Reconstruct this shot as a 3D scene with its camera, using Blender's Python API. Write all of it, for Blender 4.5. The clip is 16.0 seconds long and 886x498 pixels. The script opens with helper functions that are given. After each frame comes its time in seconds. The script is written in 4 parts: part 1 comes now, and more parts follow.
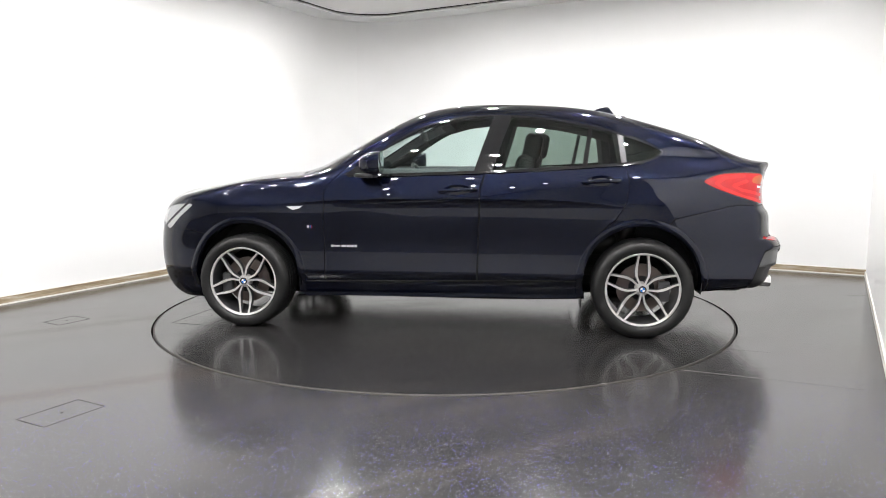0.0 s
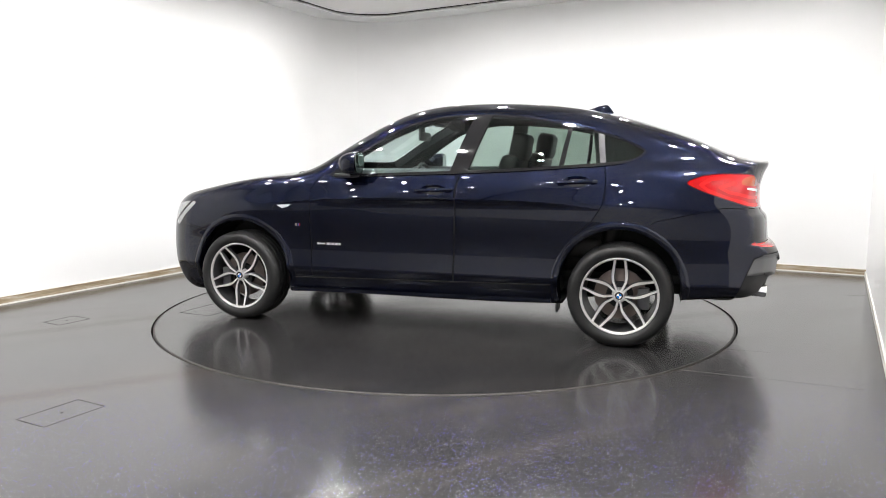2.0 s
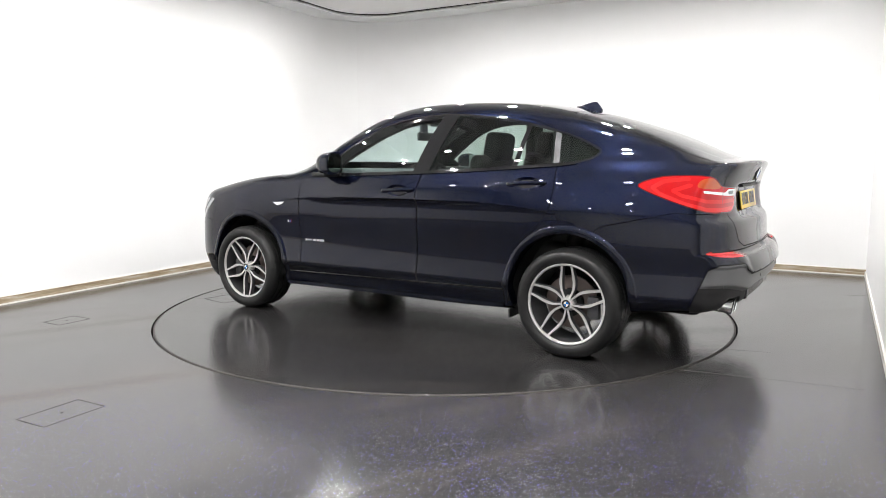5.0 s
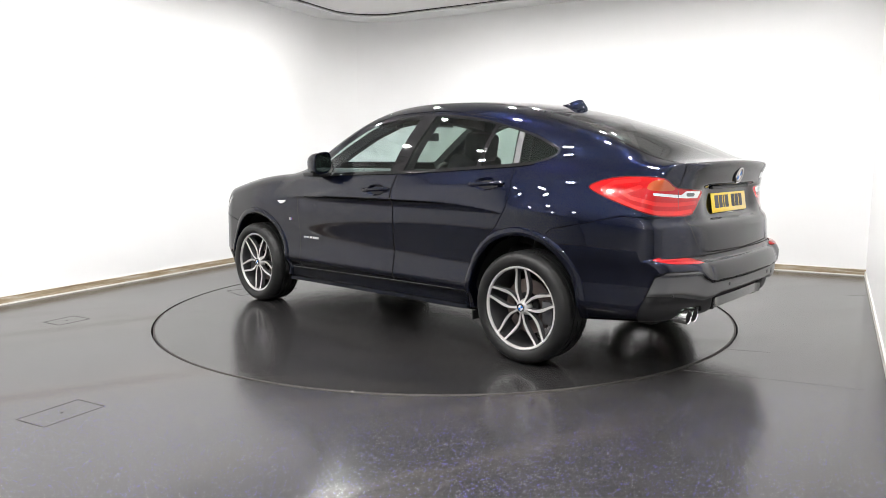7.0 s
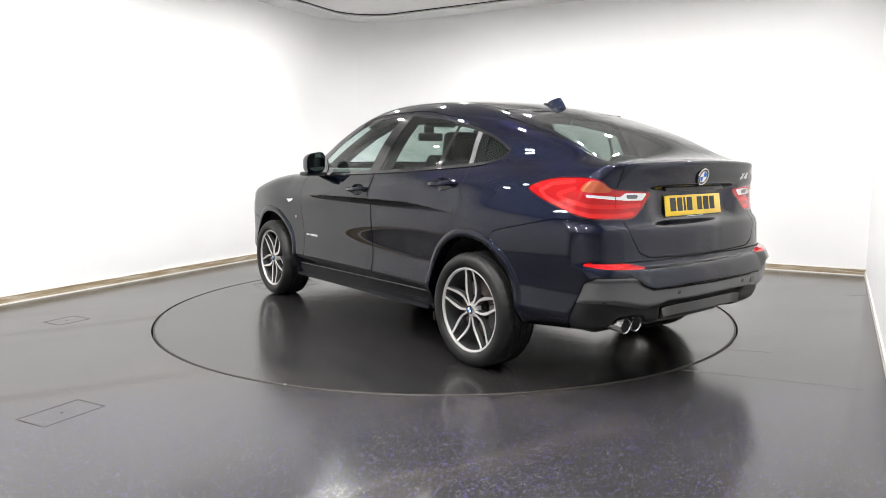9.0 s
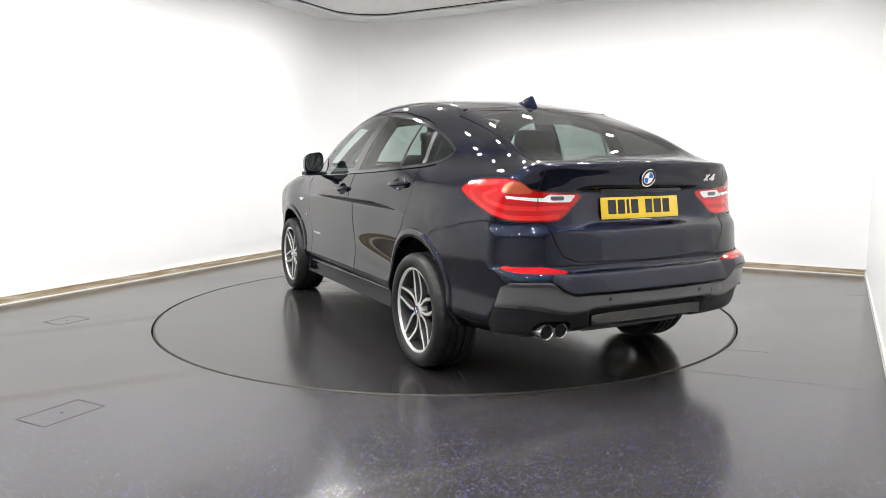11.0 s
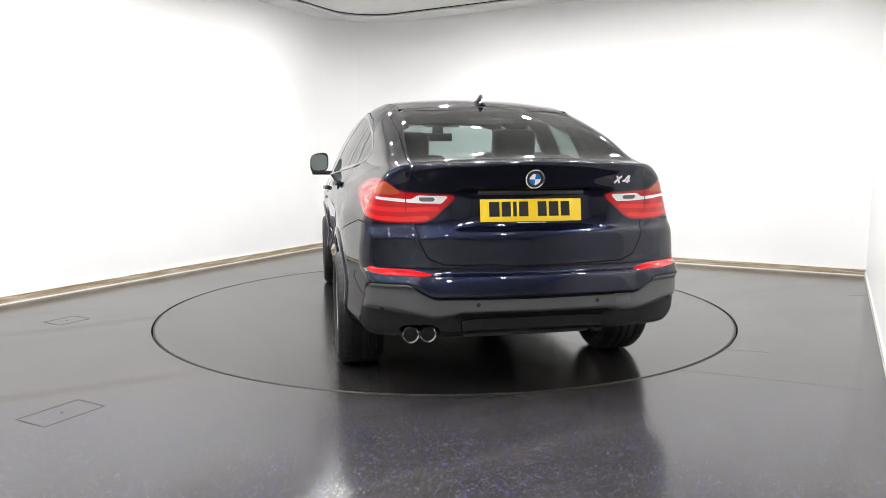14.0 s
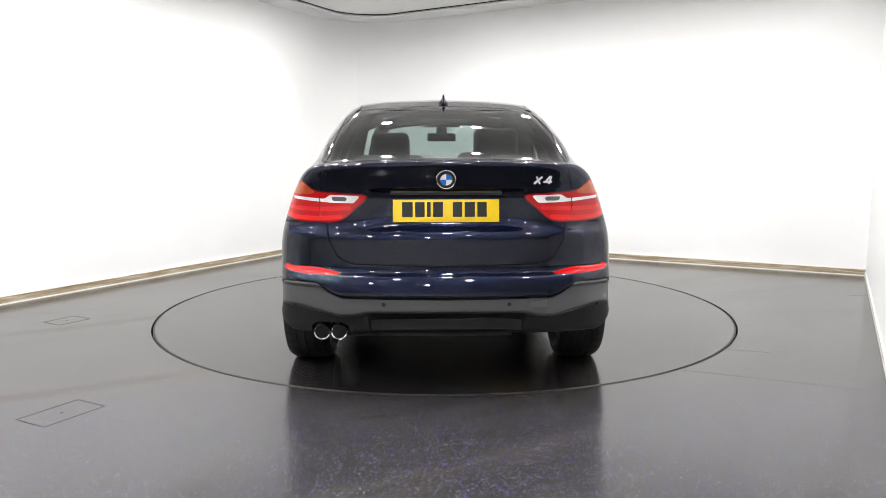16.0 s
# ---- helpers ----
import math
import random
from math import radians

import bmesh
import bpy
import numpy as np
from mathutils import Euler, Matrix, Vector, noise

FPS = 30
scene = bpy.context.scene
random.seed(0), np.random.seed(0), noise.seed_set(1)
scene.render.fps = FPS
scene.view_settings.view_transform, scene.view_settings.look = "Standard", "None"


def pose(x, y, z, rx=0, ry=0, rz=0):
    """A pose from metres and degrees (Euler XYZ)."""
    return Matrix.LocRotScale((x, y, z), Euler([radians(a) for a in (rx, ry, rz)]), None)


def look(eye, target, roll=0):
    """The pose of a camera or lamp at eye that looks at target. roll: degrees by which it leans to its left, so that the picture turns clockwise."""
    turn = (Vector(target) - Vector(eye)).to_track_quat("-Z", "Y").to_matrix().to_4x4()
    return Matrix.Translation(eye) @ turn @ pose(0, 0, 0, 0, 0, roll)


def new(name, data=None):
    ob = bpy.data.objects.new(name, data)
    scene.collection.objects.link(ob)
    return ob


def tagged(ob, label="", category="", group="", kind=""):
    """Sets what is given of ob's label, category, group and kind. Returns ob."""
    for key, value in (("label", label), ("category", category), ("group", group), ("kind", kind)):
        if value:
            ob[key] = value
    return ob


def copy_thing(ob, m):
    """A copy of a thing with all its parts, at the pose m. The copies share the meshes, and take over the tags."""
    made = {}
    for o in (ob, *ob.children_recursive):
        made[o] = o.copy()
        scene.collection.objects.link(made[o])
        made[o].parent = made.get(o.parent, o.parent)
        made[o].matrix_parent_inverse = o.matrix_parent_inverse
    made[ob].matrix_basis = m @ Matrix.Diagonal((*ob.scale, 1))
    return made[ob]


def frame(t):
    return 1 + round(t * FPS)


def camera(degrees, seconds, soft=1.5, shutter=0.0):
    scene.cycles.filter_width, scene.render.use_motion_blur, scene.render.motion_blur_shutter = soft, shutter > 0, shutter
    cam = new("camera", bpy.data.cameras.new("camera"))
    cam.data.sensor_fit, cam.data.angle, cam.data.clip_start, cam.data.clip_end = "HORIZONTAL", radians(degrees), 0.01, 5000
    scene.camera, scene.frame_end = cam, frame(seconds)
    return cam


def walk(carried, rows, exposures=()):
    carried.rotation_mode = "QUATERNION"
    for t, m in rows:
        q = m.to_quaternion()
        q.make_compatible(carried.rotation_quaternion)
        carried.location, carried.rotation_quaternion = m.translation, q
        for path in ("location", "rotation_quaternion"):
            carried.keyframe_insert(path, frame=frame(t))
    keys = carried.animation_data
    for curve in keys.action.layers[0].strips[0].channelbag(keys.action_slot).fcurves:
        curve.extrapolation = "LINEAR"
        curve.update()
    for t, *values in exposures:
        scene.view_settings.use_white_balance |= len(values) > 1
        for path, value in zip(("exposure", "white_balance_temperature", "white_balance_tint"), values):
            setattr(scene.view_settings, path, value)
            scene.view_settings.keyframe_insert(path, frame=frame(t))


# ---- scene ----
# The camera stands still on a tripod beside the end wall.
cam = camera(64.8, 16.0, 0.75)
EYE = (0.0, -5.723, 1.205)
VIEW = look(EYE, (EYE[0] - 0.00159, EYE[1] + 0.99194, EYE[2] - 0.12668), -0.122)
walk(cam, [(0.0, VIEW), (16.0, VIEW)])

# ---------------------------------------------------------------- light
world = bpy.data.worlds.new("world")
world.use_nodes = True
world.node_tree.nodes["Background"].inputs[0].default_value = (0.5, 0.52, 0.55, 1)
world.node_tree.nodes["Background"].inputs[1].default_value = 0.05
scene.world = world
LAMP = 770.0
scene.view_settings.exposure = 0.0


# ---------------------------------------------------------------- materials
def material(name, colour=(0.5, 0.5, 0.5), rough=0.5, metal=0.0, **more):
    m = bpy.data.materials.new(name)
    m.use_nodes = True
    b = m.node_tree.nodes["Principled BSDF"]
    b.inputs["Base Color"].default_value = (*colour, 1)
    b.inputs["Roughness"].default_value = rough
    b.inputs["Metallic"].default_value = metal
    for key, value in more.items():
        b.inputs[key.replace("_", " ")].default_value = value
    return m


def nodes_of(m):
    t = m.node_tree
    return t.nodes, t.links, t.nodes["Principled BSDF"]


def add_node(m, kind, **values):
    n = m.node_tree.nodes.new(kind)
    for key, value in values.items():
        n.inputs[key.replace("_", " ")].default_value = value
    return n


def ramp(m, source, stops):
    n = m.node_tree.nodes.new("ShaderNodeValToRGB")
    e = n.color_ramp.elements
    while len(e) < len(stops):
        e.new(0.5)
    for el, (pos, c) in zip(e, stops):
        el.position = pos
        el.color = (*c, 1) if isinstance(c, tuple) else (c, c, c, 1)
    m.node_tree.links.new(source, n.inputs[0])
    return n.outputs[0]


def mix(m, fac, a, b, blend="MIX"):
    n = m.node_tree.nodes.new("ShaderNodeMix")
    n.data_type, n.blend_type = "RGBA", blend
    for sock, v in ((n.inputs[0], fac), (n.inputs[6], a), (n.inputs[7], b)):
        if isinstance(v, (int, float)):
            sock.default_value = v
        elif isinstance(v, tuple):
            sock.default_value = (*v, 1)
        else:
            m.node_tree.links.new(v, sock)
    return n.outputs[2]


def coords(m):
    return m.node_tree.nodes.new("ShaderNodeTexCoord").outputs["Object"]


def noise_out(m, vec, scale, detail=4, rough=0.55, stretch=None):
    if stretch:
        mp = m.node_tree.nodes.new("ShaderNodeMapping")
        mp.inputs["Scale"].default_value = stretch
        m.node_tree.links.new(vec, mp.inputs[0])
        vec = mp.outputs[0]
    n = add_node(m, "ShaderNodeTexNoise", Scale=scale, Detail=detail, Roughness=rough)
    m.node_tree.links.new(vec, n.inputs["Vector"])
    return n.outputs["Fac"]


def bump(m, height, strength=0.2, distance=0.002):
    n = add_node(m, "ShaderNodeBump", Strength=strength, Distance=distance)
    m.node_tree.links.new(height, n.inputs["Height"])
    m.node_tree.links.new(n.outputs[0], m.node_tree.nodes["Principled BSDF"].inputs["Normal"])


def math_node(m, operation, *values):
    n = m.node_tree.nodes.new("ShaderNodeMath")
    n.operation = operation
    for sock, v in zip(n.inputs, values):
        if isinstance(v, (int, float)):
            sock.default_value = v
        else:
            m.node_tree.links.new(v, sock)
    return n.outputs[0]


# tyre tracks on the floor: slope and level of each line, half-width
TRACKS = ((0.70, 1.144, 0.20), (0.567, -1.03, 0.17))


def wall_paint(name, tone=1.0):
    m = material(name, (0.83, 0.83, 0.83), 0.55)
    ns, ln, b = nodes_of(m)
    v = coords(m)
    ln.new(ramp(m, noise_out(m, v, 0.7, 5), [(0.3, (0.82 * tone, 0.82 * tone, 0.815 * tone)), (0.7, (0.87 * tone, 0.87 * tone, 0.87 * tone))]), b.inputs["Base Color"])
    bump(m, noise_out(m, v, 60, 3), 0.06, 0.002)
    return m


def floor_vinyl(name, specks, tone=1.0):
    """Dark safety vinyl with white and blue chips, worn and stained."""
    m = material(name, (0.05, 0.05, 0.05), 0.3)
    ns, ln, b = nodes_of(m)
    v = coords(m)
    base = ramp(m, noise_out(m, v, 0.9, 6, 0.6), [(0.3, (0.032 * tone, 0.031 * tone, 0.032 * tone)), (0.7, (0.043 * tone, 0.041 * tone, 0.042 * tone))])
    fine = ramp(m, noise_out(m, v, 350, 2), [(0.35, 0.75), (0.65, 1.25)])
    base = mix(m, 1.0, base, fine, "MULTIPLY")
    # tyre streaks and dried water marks
    turned = ns.new("ShaderNodeMapping")
    turned.inputs["Rotation"].default_value = (0, 0, radians(-28))
    ln.new(v, turned.inputs[0])
    streak = ramp(m, noise_out(m, turned.outputs[0], 1.5, 6, 0.62, (0.35, 2.0, 1)), [(0.50, 0.0), (0.66, 1.0)])
    base = mix(m, streak, base, (0.054 * tone, 0.049 * tone, 0.046 * tone))
    # two long tyre tracks of dried dirt that lead on to the table
    place = ns.new("ShaderNodeSeparateXYZ")
    ln.new(v, place.inputs[0])
    ragged = noise_out(m, v, 5.0, 6, 0.7, (0.5, 2.0, 1))
    dirty = 0.0
    for slope, level, wide in TRACKS:
        off = math_node(m, "ABSOLUTE", math_node(m, "SUBTRACT", math_node(m, "MULTIPLY_ADD", place.outputs[0], slope, level), place.outputs[1]))
        band = math_node(m, "MULTIPLY_ADD", off, -1.0 / wide, 1.0)
        band = ramp(m, math_node(m, "MULTIPLY", band, ragged), [(0.12, 0.0), (0.42, 1.0)])
        near = ramp(m, math_node(m, "MULTIPLY_ADD", place.outputs[0], -1.0, -1.1), [(0.0, 0.0), (0.5, 0.75)])
        dirt = math_node(m, "MULTIPLY", band, near)
        base = mix(m, dirt, base, (0.060 * tone, 0.044 * tone, 0.031 * tone))
        dirty = math_node(m, "MAXIMUM", dirty, dirt)
    # the chips show on the front sheet and are worn away towards the table
    fresh = ramp(m, math_node(m, "MULTIPLY_ADD", noise_out(m, v, 1.6, 4), 0.9, math_node(m, "MULTIPLY_ADD", place.outputs[1], -0.9, -2.12)), [(0.10, 0.06), (0.75, 1.0)])
    for scale, size, share, tint in ((240, 0.40, 0.972, (0.68, 0.70, 0.74)), (225, 0.44, 0.965, (0.20, 0.18, 0.86)), (280, 0.36, 0.95, (0.24, 0.24, 0.29))):
        vo = add_node(m, "ShaderNodeTexVoronoi", Scale=scale)
        ln.new(v, vo.inputs["Vector"])
        dot = m.node_tree.nodes.new("ShaderNodeMath")
        dot.operation = "LESS_THAN"
        ln.new(vo.outputs["Distance"], dot.inputs[0])
        dot.inputs[1].default_value = size
        sep = m.node_tree.nodes.new("ShaderNodeSeparateColor")
        ln.new(vo.outputs["Color"], sep.inputs[0])
        pick = m.node_tree.nodes.new("ShaderNodeMath")
        pick.operation = "GREATER_THAN"
        ln.new(sep.outputs[0], pick.inputs[0])
        pick.inputs[1].default_value = share
        both = m.node_tree.nodes.new("ShaderNodeMath")
        both.operation = "MULTIPLY"
        ln.new(dot.outputs[0], both.inputs[0])
        ln.new(pick.outputs[0], both.inputs[1])
        amount = m.node_tree.nodes.new("ShaderNodeMath")
        amount.operation = "MULTIPLY"
        ln.new(both.outputs[0], amount.inputs[0])
        amount.inputs[1].default_value = specks
        base = mix(m, math_node(m, "MULTIPLY", amount.outputs[0], fresh), base, tint)
    ln.new(base, b.inputs["Base Color"])
    rough = ramp(m, noise_out(m, v, 1.3, 6, 0.65), [(0.3, 0.155), (0.7, 0.20)])
    ln.new(mix(m, streak, rough, (0.215, 0.215, 0.215)), b.inputs["Roughness"])
    ln.new(math_node(m, "MULTIPLY_ADD", dirty, -0.25, 0.5), b.inputs["Specular IOR Level"])
    bump(m, noise_out(m, v, 160, 3), 0.05, 0.001)
    return m


def skirting_wood(name):
    m = material(name, (0.3, 0.25, 0.2), 0.6)
    ns, ln, b = nodes_of(m)
    v = coords(m)
    ln.new(ramp(m, noise_out(m, v, 3.0, 6, 0.65, (1, 1, 14)), [(0.3, (0.20, 0.14, 0.08)), (0.5, (0.33, 0.26, 0.17)), (0.68, (0.55, 0.50, 0.42))]), b.inputs["Base Color"])
    bump(m, noise_out(m, v, 40, 4), 0.3, 0.002)
    return m


def glass(name, tint, gloss=1.0):
    """Thin automotive glass: tinted see-through with a clear reflection."""
    m = bpy.data.materials.new(name)
    m.use_nodes = True
    t = m.node_tree
    t.nodes.remove(t.nodes["Principled BSDF"])
    tr = t.nodes.new("ShaderNodeBsdfTransparent")
    tr.inputs[0].default_value = (*tint, 1)
    gl = t.nodes.new("ShaderNodeBsdfGlossy")
    gl.inputs["Roughness"].default_value = 0.01
    lw = t.nodes.new("ShaderNodeLayerWeight")
    lw.inputs[0].default_value = 0.5
    power = t.nodes.new("ShaderNodeMath")
    power.operation = "POWER"
    t.links.new(lw.outputs["Facing"], power.inputs[0])
    power.inputs[1].default_value = 4.5
    fr = t.nodes.new("ShaderNodeMath")
    fr.operation = "MULTIPLY_ADD"
    t.links.new(power.outputs[0], fr.inputs[0])
    fr.inputs[1].default_value = 0.9
    fr.inputs[2].default_value = 0.07
    mx = t.nodes.new("ShaderNodeMixShader")
    t.links.new(fr.outputs[0], mx.inputs[0])
    t.links.new(tr.outputs[0], mx.inputs[1])
    t.links.new(gl.outputs[0], mx.inputs[2])
    t.links.new(mx.outputs[0], t.nodes["Material Output"].inputs[0])
    return m


def car_paint(name):
    m = material(name, (0.012, 0.018, 0.060), 0.33, 0.9, Coat_Weight=1.0, Coat_Roughness=0.012, Coat_IOR=1.47, Specular_Tint=(0.03, 0.05, 0.16, 1))
    ns, ln, b = nodes_of(m)
    v = coords(m)
    vo = add_node(m, "ShaderNodeTexVoronoi", Scale=900)
    ln.new(v, vo.inputs["Vector"])
    sep = ns.new("ShaderNodeSeparateColor")
    ln.new(vo.outputs["Color"], sep.inputs[0])
    ln.new(ramp(m, sep.outputs[0], [(0.0, (0.0024, 0.0035, 0.0096)), (1.0, (0.0068, 0.0100, 0.0285))]), b.inputs["Base Color"])
    return m


M_WALL = wall_paint("white wall paint", 1.0)
# for walls out of view, toned down to set the car's reflections
M_UNSEEN = wall_paint("off-white paint of unseen walls", 0.86)
M_CEIL = material("ceiling board", (0.86, 0.85, 0.84), 0.7)
M_FLOOR = floor_vinyl("speckled floor vinyl", 1.0)
# the table's vinyl is toned down to imitate the shade under the car
M_DISC_SHADED = floor_vinyl("shade-darkened turntable vinyl", 0.25, 0.58)
M_SKIRT = skirting_wood("stained skirting wood")
M_BEAD = material("white sealant", (0.75, 0.73, 0.68), 0.5)
M_GAP = material("near-black gap", (0.01, 0.01, 0.01), 0.9)
M_JOINT_SHADE = material("worn dark joint and gap shade", (0.018, 0.017, 0.016), 0.5)
M_STEEL = material("worn steel edge", (0.055, 0.050, 0.046), 0.5, 0.5)
M_PAINT = car_paint("dark blue metallic paint")
M_BLACK = material("gloss black trim", (0.006, 0.006, 0.007), 0.08, Coat_Weight=0.5)
M_PLASTIC = material("black plastic", (0.012, 0.012, 0.013), 0.45)
M_LINER = material("dark inner panel", (0.010, 0.010, 0.011), 0.8)
M_ALLOY = material("machined alloy", (0.70, 0.69, 0.68), 0.30, 0.55)
M_ALLOYD = material("dark alloy", (0.10, 0.10, 0.105), 0.38, 0.6)
M_CHROME = material("chrome", (0.85, 0.85, 0.86), 0.06, 1.0)
M_SATIN = material("satin bumper paint", (0.110, 0.111, 0.114), 0.36, 0.15, Coat_Weight=0.3, Coat_Roughness=0.2)
M_GLASS = glass("side glass", (0.78, 0.88, 0.86))
M_GLASSR = glass("tinted rear side glass", (0.42, 0.50, 0.46))
M_GLASSB = glass("tinted backlight glass", (0.48, 0.56, 0.54))
M_RED = material("red lens", (0.43, 0.004, 0.006), 0.10, Coat_Weight=0.5, Coat_Roughness=0.02, Specular_IOR_Level=0.3)
M_GUIDE = material("bright red light guide", (0.64, 0.012, 0.012), 0.15, Coat_Weight=0.5, Coat_Roughness=0.02, Specular_IOR_Level=0.3)
M_AMBER = material("smoked amber lens", (0.42, 0.06, 0.010), 0.08, Coat_Weight=1.0)
M_CLEAR = material("clear lens", (0.80, 0.78, 0.78), 0.12, Coat_Weight=1.0)
M_YELLOW = material("yellow plate", (0.88, 0.60, 0.008), 0.3, Coat_Weight=0.6)
M_INK = material("black ink", (0.008, 0.008, 0.008), 0.4)
M_LEATHER = material("black leather", (0.016, 0.015, 0.015), 0.42)
M_GREYTRIM = material("grey interior trim", (0.13, 0.13, 0.135), 0.6)
M_BLUE = material("enamel blue", (0.02, 0.19, 0.62), 0.15)
M_WHITE = material("enamel white", (0.85, 0.85, 0.85), 0.15)
M_STRIP = material("satin grey strip", (0.11, 0.11, 0.115), 0.4, 0.4)
M_HEAD = material("headlamp lens", (0.36, 0.37, 0.38), 0.14, 0.35, Coat_Weight=1.0)
M_DARKRED = material("dark red lens", (0.14, 0.002, 0.003), 0.08, Coat_Weight=0.6)
M_MARK = material("satin bright metal", (0.80, 0.80, 0.82), 0.28, 0.45)
M_SILVER = material("mirror glass", (0.20, 0.23, 0.225), 0.02, 1.0)
M_LINING = material("grey headlining", (0.16, 0.155, 0.15), 0.9)
M_IRON = material("cast iron disc", (0.16, 0.13, 0.12), 0.45, 0.8)
M_LED = material("lamp diffuser", (0.9, 0.9, 0.9), 0.4, Emission_Color=(1.0, 0.985, 0.97, 1), Emission_Strength=LAMP)


# ---------------------------------------------------------------- mesh helpers
def mesh_object(name, verts, faces, mat, parent=None, smooth=False, normals=None):
    me = bpy.data.meshes.new(name)
    me.from_pydata([tuple(v) for v in verts], [], [tuple(f) for f in faces])
    me.materials.append(mat)
    if smooth or normals is not None:
        me.polygons.foreach_set("use_smooth", [True] * len(me.polygons))
    if normals is not None:
        me.normals_split_custom_set_from_vertices([tuple(n) for n in normals])
    me.update()
    ob = new(name, me)
    if parent is not None:
        ob.parent = parent
    return ob


def part(name, bm, mat, parent, label="", smooth=True):
    me = bpy.data.meshes.new(name)
    bmesh.ops.recalc_face_normals(bm, faces=bm.faces[:])
    bm.to_mesh(me)
    bm.free()
    me.materials.append(mat)
    if smooth:
        me.polygons.foreach_set("use_smooth", [True] * len(me.polygons))
        me.set_sharp_from_angle(angle=radians(38))
    ob = new(name, me)
    if parent is not None:
        ob.parent = parent
    if label:
        tagged(ob, label)
    return ob


def box(bm, size, at, bevel=0.0, turn=None, segments=2):
    m = Matrix.Translation(at) @ (turn.to_4x4() if turn is not None else Matrix.Identity(4)) @ Matrix.Diagonal((*size, 1))
    vs = bmesh.ops.create_cube(bm, size=1.0, matrix=m)["verts"]
    if bevel:
        es = list({e for v in vs for e in v.link_edges})
        bmesh.ops.bevel(bm, geom=es, offset=bevel, segments=segments, affect="EDGES", profile=0.5)
    return bm


def lathe(bm, profile, steps=48, matrix=Matrix.Identity(4), closed=False):
    """Revolves (radius, height) round the z axis of the matrix."""
    rings = []
    for i in range(steps):
        a = 2 * math.pi * i / steps
        rings.append([bm.verts.new(matrix @ Vector((r * math.cos(a), r * math.sin(a), h))) for r, h in profile])
    n = len(profile)
    for i in range(steps):
        p, q = rings[i], rings[(i + 1) % steps]
        for j in range(n if closed else n - 1):
            bm.faces.new((p[j], q[j], q[(j + 1) % n], p[(j + 1) % n]))
    if not closed:
        for j in (0, n - 1):
            if profile[j][0] > 1e-5:
                bm.faces.new([rings[i][j] for i in range(steps)])
    return bm


def sweep(bm, path, profile, up=Vector((0, 0, 1)), closed=False):
    """Carries a closed profile of (side, up) offsets along a path."""
    rings = []
    n = len(path)
    for i, p in enumerate(path):
        a, b = path[max(i - 1, 0)], path[min(i + 1, n - 1)]
        if closed:
            a, b = path[i - 1], path[(i + 1) % n]
        t = (Vector(b) - Vector(a)).normalized()
        s = t.cross(up).normalized()
        u = s.cross(t)
        rings.append([bm.verts.new(Vector(p) + s * o[0] + u * o[1]) for o in profile])
    k = len(profile)
    for i in range(n if closed else n - 1):
        for j in range(k):
            bm.faces.new((rings[i][j], rings[(i + 1) % n][j], rings[(i + 1) % n][(j + 1) % k], rings[i][(j + 1) % k]))
    if not closed:
        bm.faces.new(rings[0])
        bm.faces.new(rings[-1])
    return bm


def ring_profile(r, k=8):
    return [(r * math.cos(2 * math.pi * i / k), r * math.sin(2 * math.pi * i / k)) for i in range(k)]


def empty(name, at=(0, 0, 0)):
    ob = new(name)
    ob.location = at
    return ob


# ---------------------------------------------------------------- the room
HIGH = 3.12
CORNER_A, CORNER_B = Vector((-1.328, 4.65, 0)), Vector((4.375, 1.435, 0))
LEFT_END, RIGHT_END = Vector((-7.438, -7.04, 0)), Vector((1.90, -2.97, 0))
SIDE_END, BACK_END = Vector((3.2, -7.4, 0)), Vector((3.2, -7.4, 0))


def rounded(a, corner, b, r, n=14):
    """The path from a to b round the corner with the radius r."""
    u, v = (a - corner).normalized(), (b - corner).normalized()
    half = u.angle(v) / 2
    d = r / math.tan(half)
    c = corner + (u + v).normalized() * (r / math.sin(half))
    p, q = corner + u * d, corner + v * d
    pts = []
    for i in range(n + 1):
        w = (p - c).lerp(q - c, i / n).normalized() * r
        pts.append(c + w)
    return pts


def wall_strip(name, path, thick, z0, z1, mat):
    """A wall along a plan path, its thickness to the left of the path."""
    n = len(path)
    outer = []
    for i in range(n):
        a, b = path[max(i - 1, 0)], path[min(i + 1, n - 1)]
        t = (b - a).normalized()
        outer.append(path[i] + Vector((-t.y, t.x, 0)) * thick)
    verts = [(*p.xy, z) for z in (z0, z1) for p in path] + [(*p.xy, z) for z in (z0, z1) for p in outer]
    f = []
    for i in range(n - 1):
        f += [(i, i + 1, n + i + 1, n + i), (2 * n + i, 3 * n + i, 3 * n + i + 1, 2 * n + i + 1),
              (n + i, n + i + 1, 3 * n + i + 1, 3 * n + i), (i, 2 * n + i, 2 * n + i + 1, i + 1)]
    f += [(0, n, 3 * n, 2 * n), (n - 1, 3 * n - 1, 4 * n - 1, 2 * n - 1)]
    ob = mesh_object(name, verts, f, mat, smooth=True)
    ob.data.set_sharp_from_angle(angle=radians(30))
    return ob


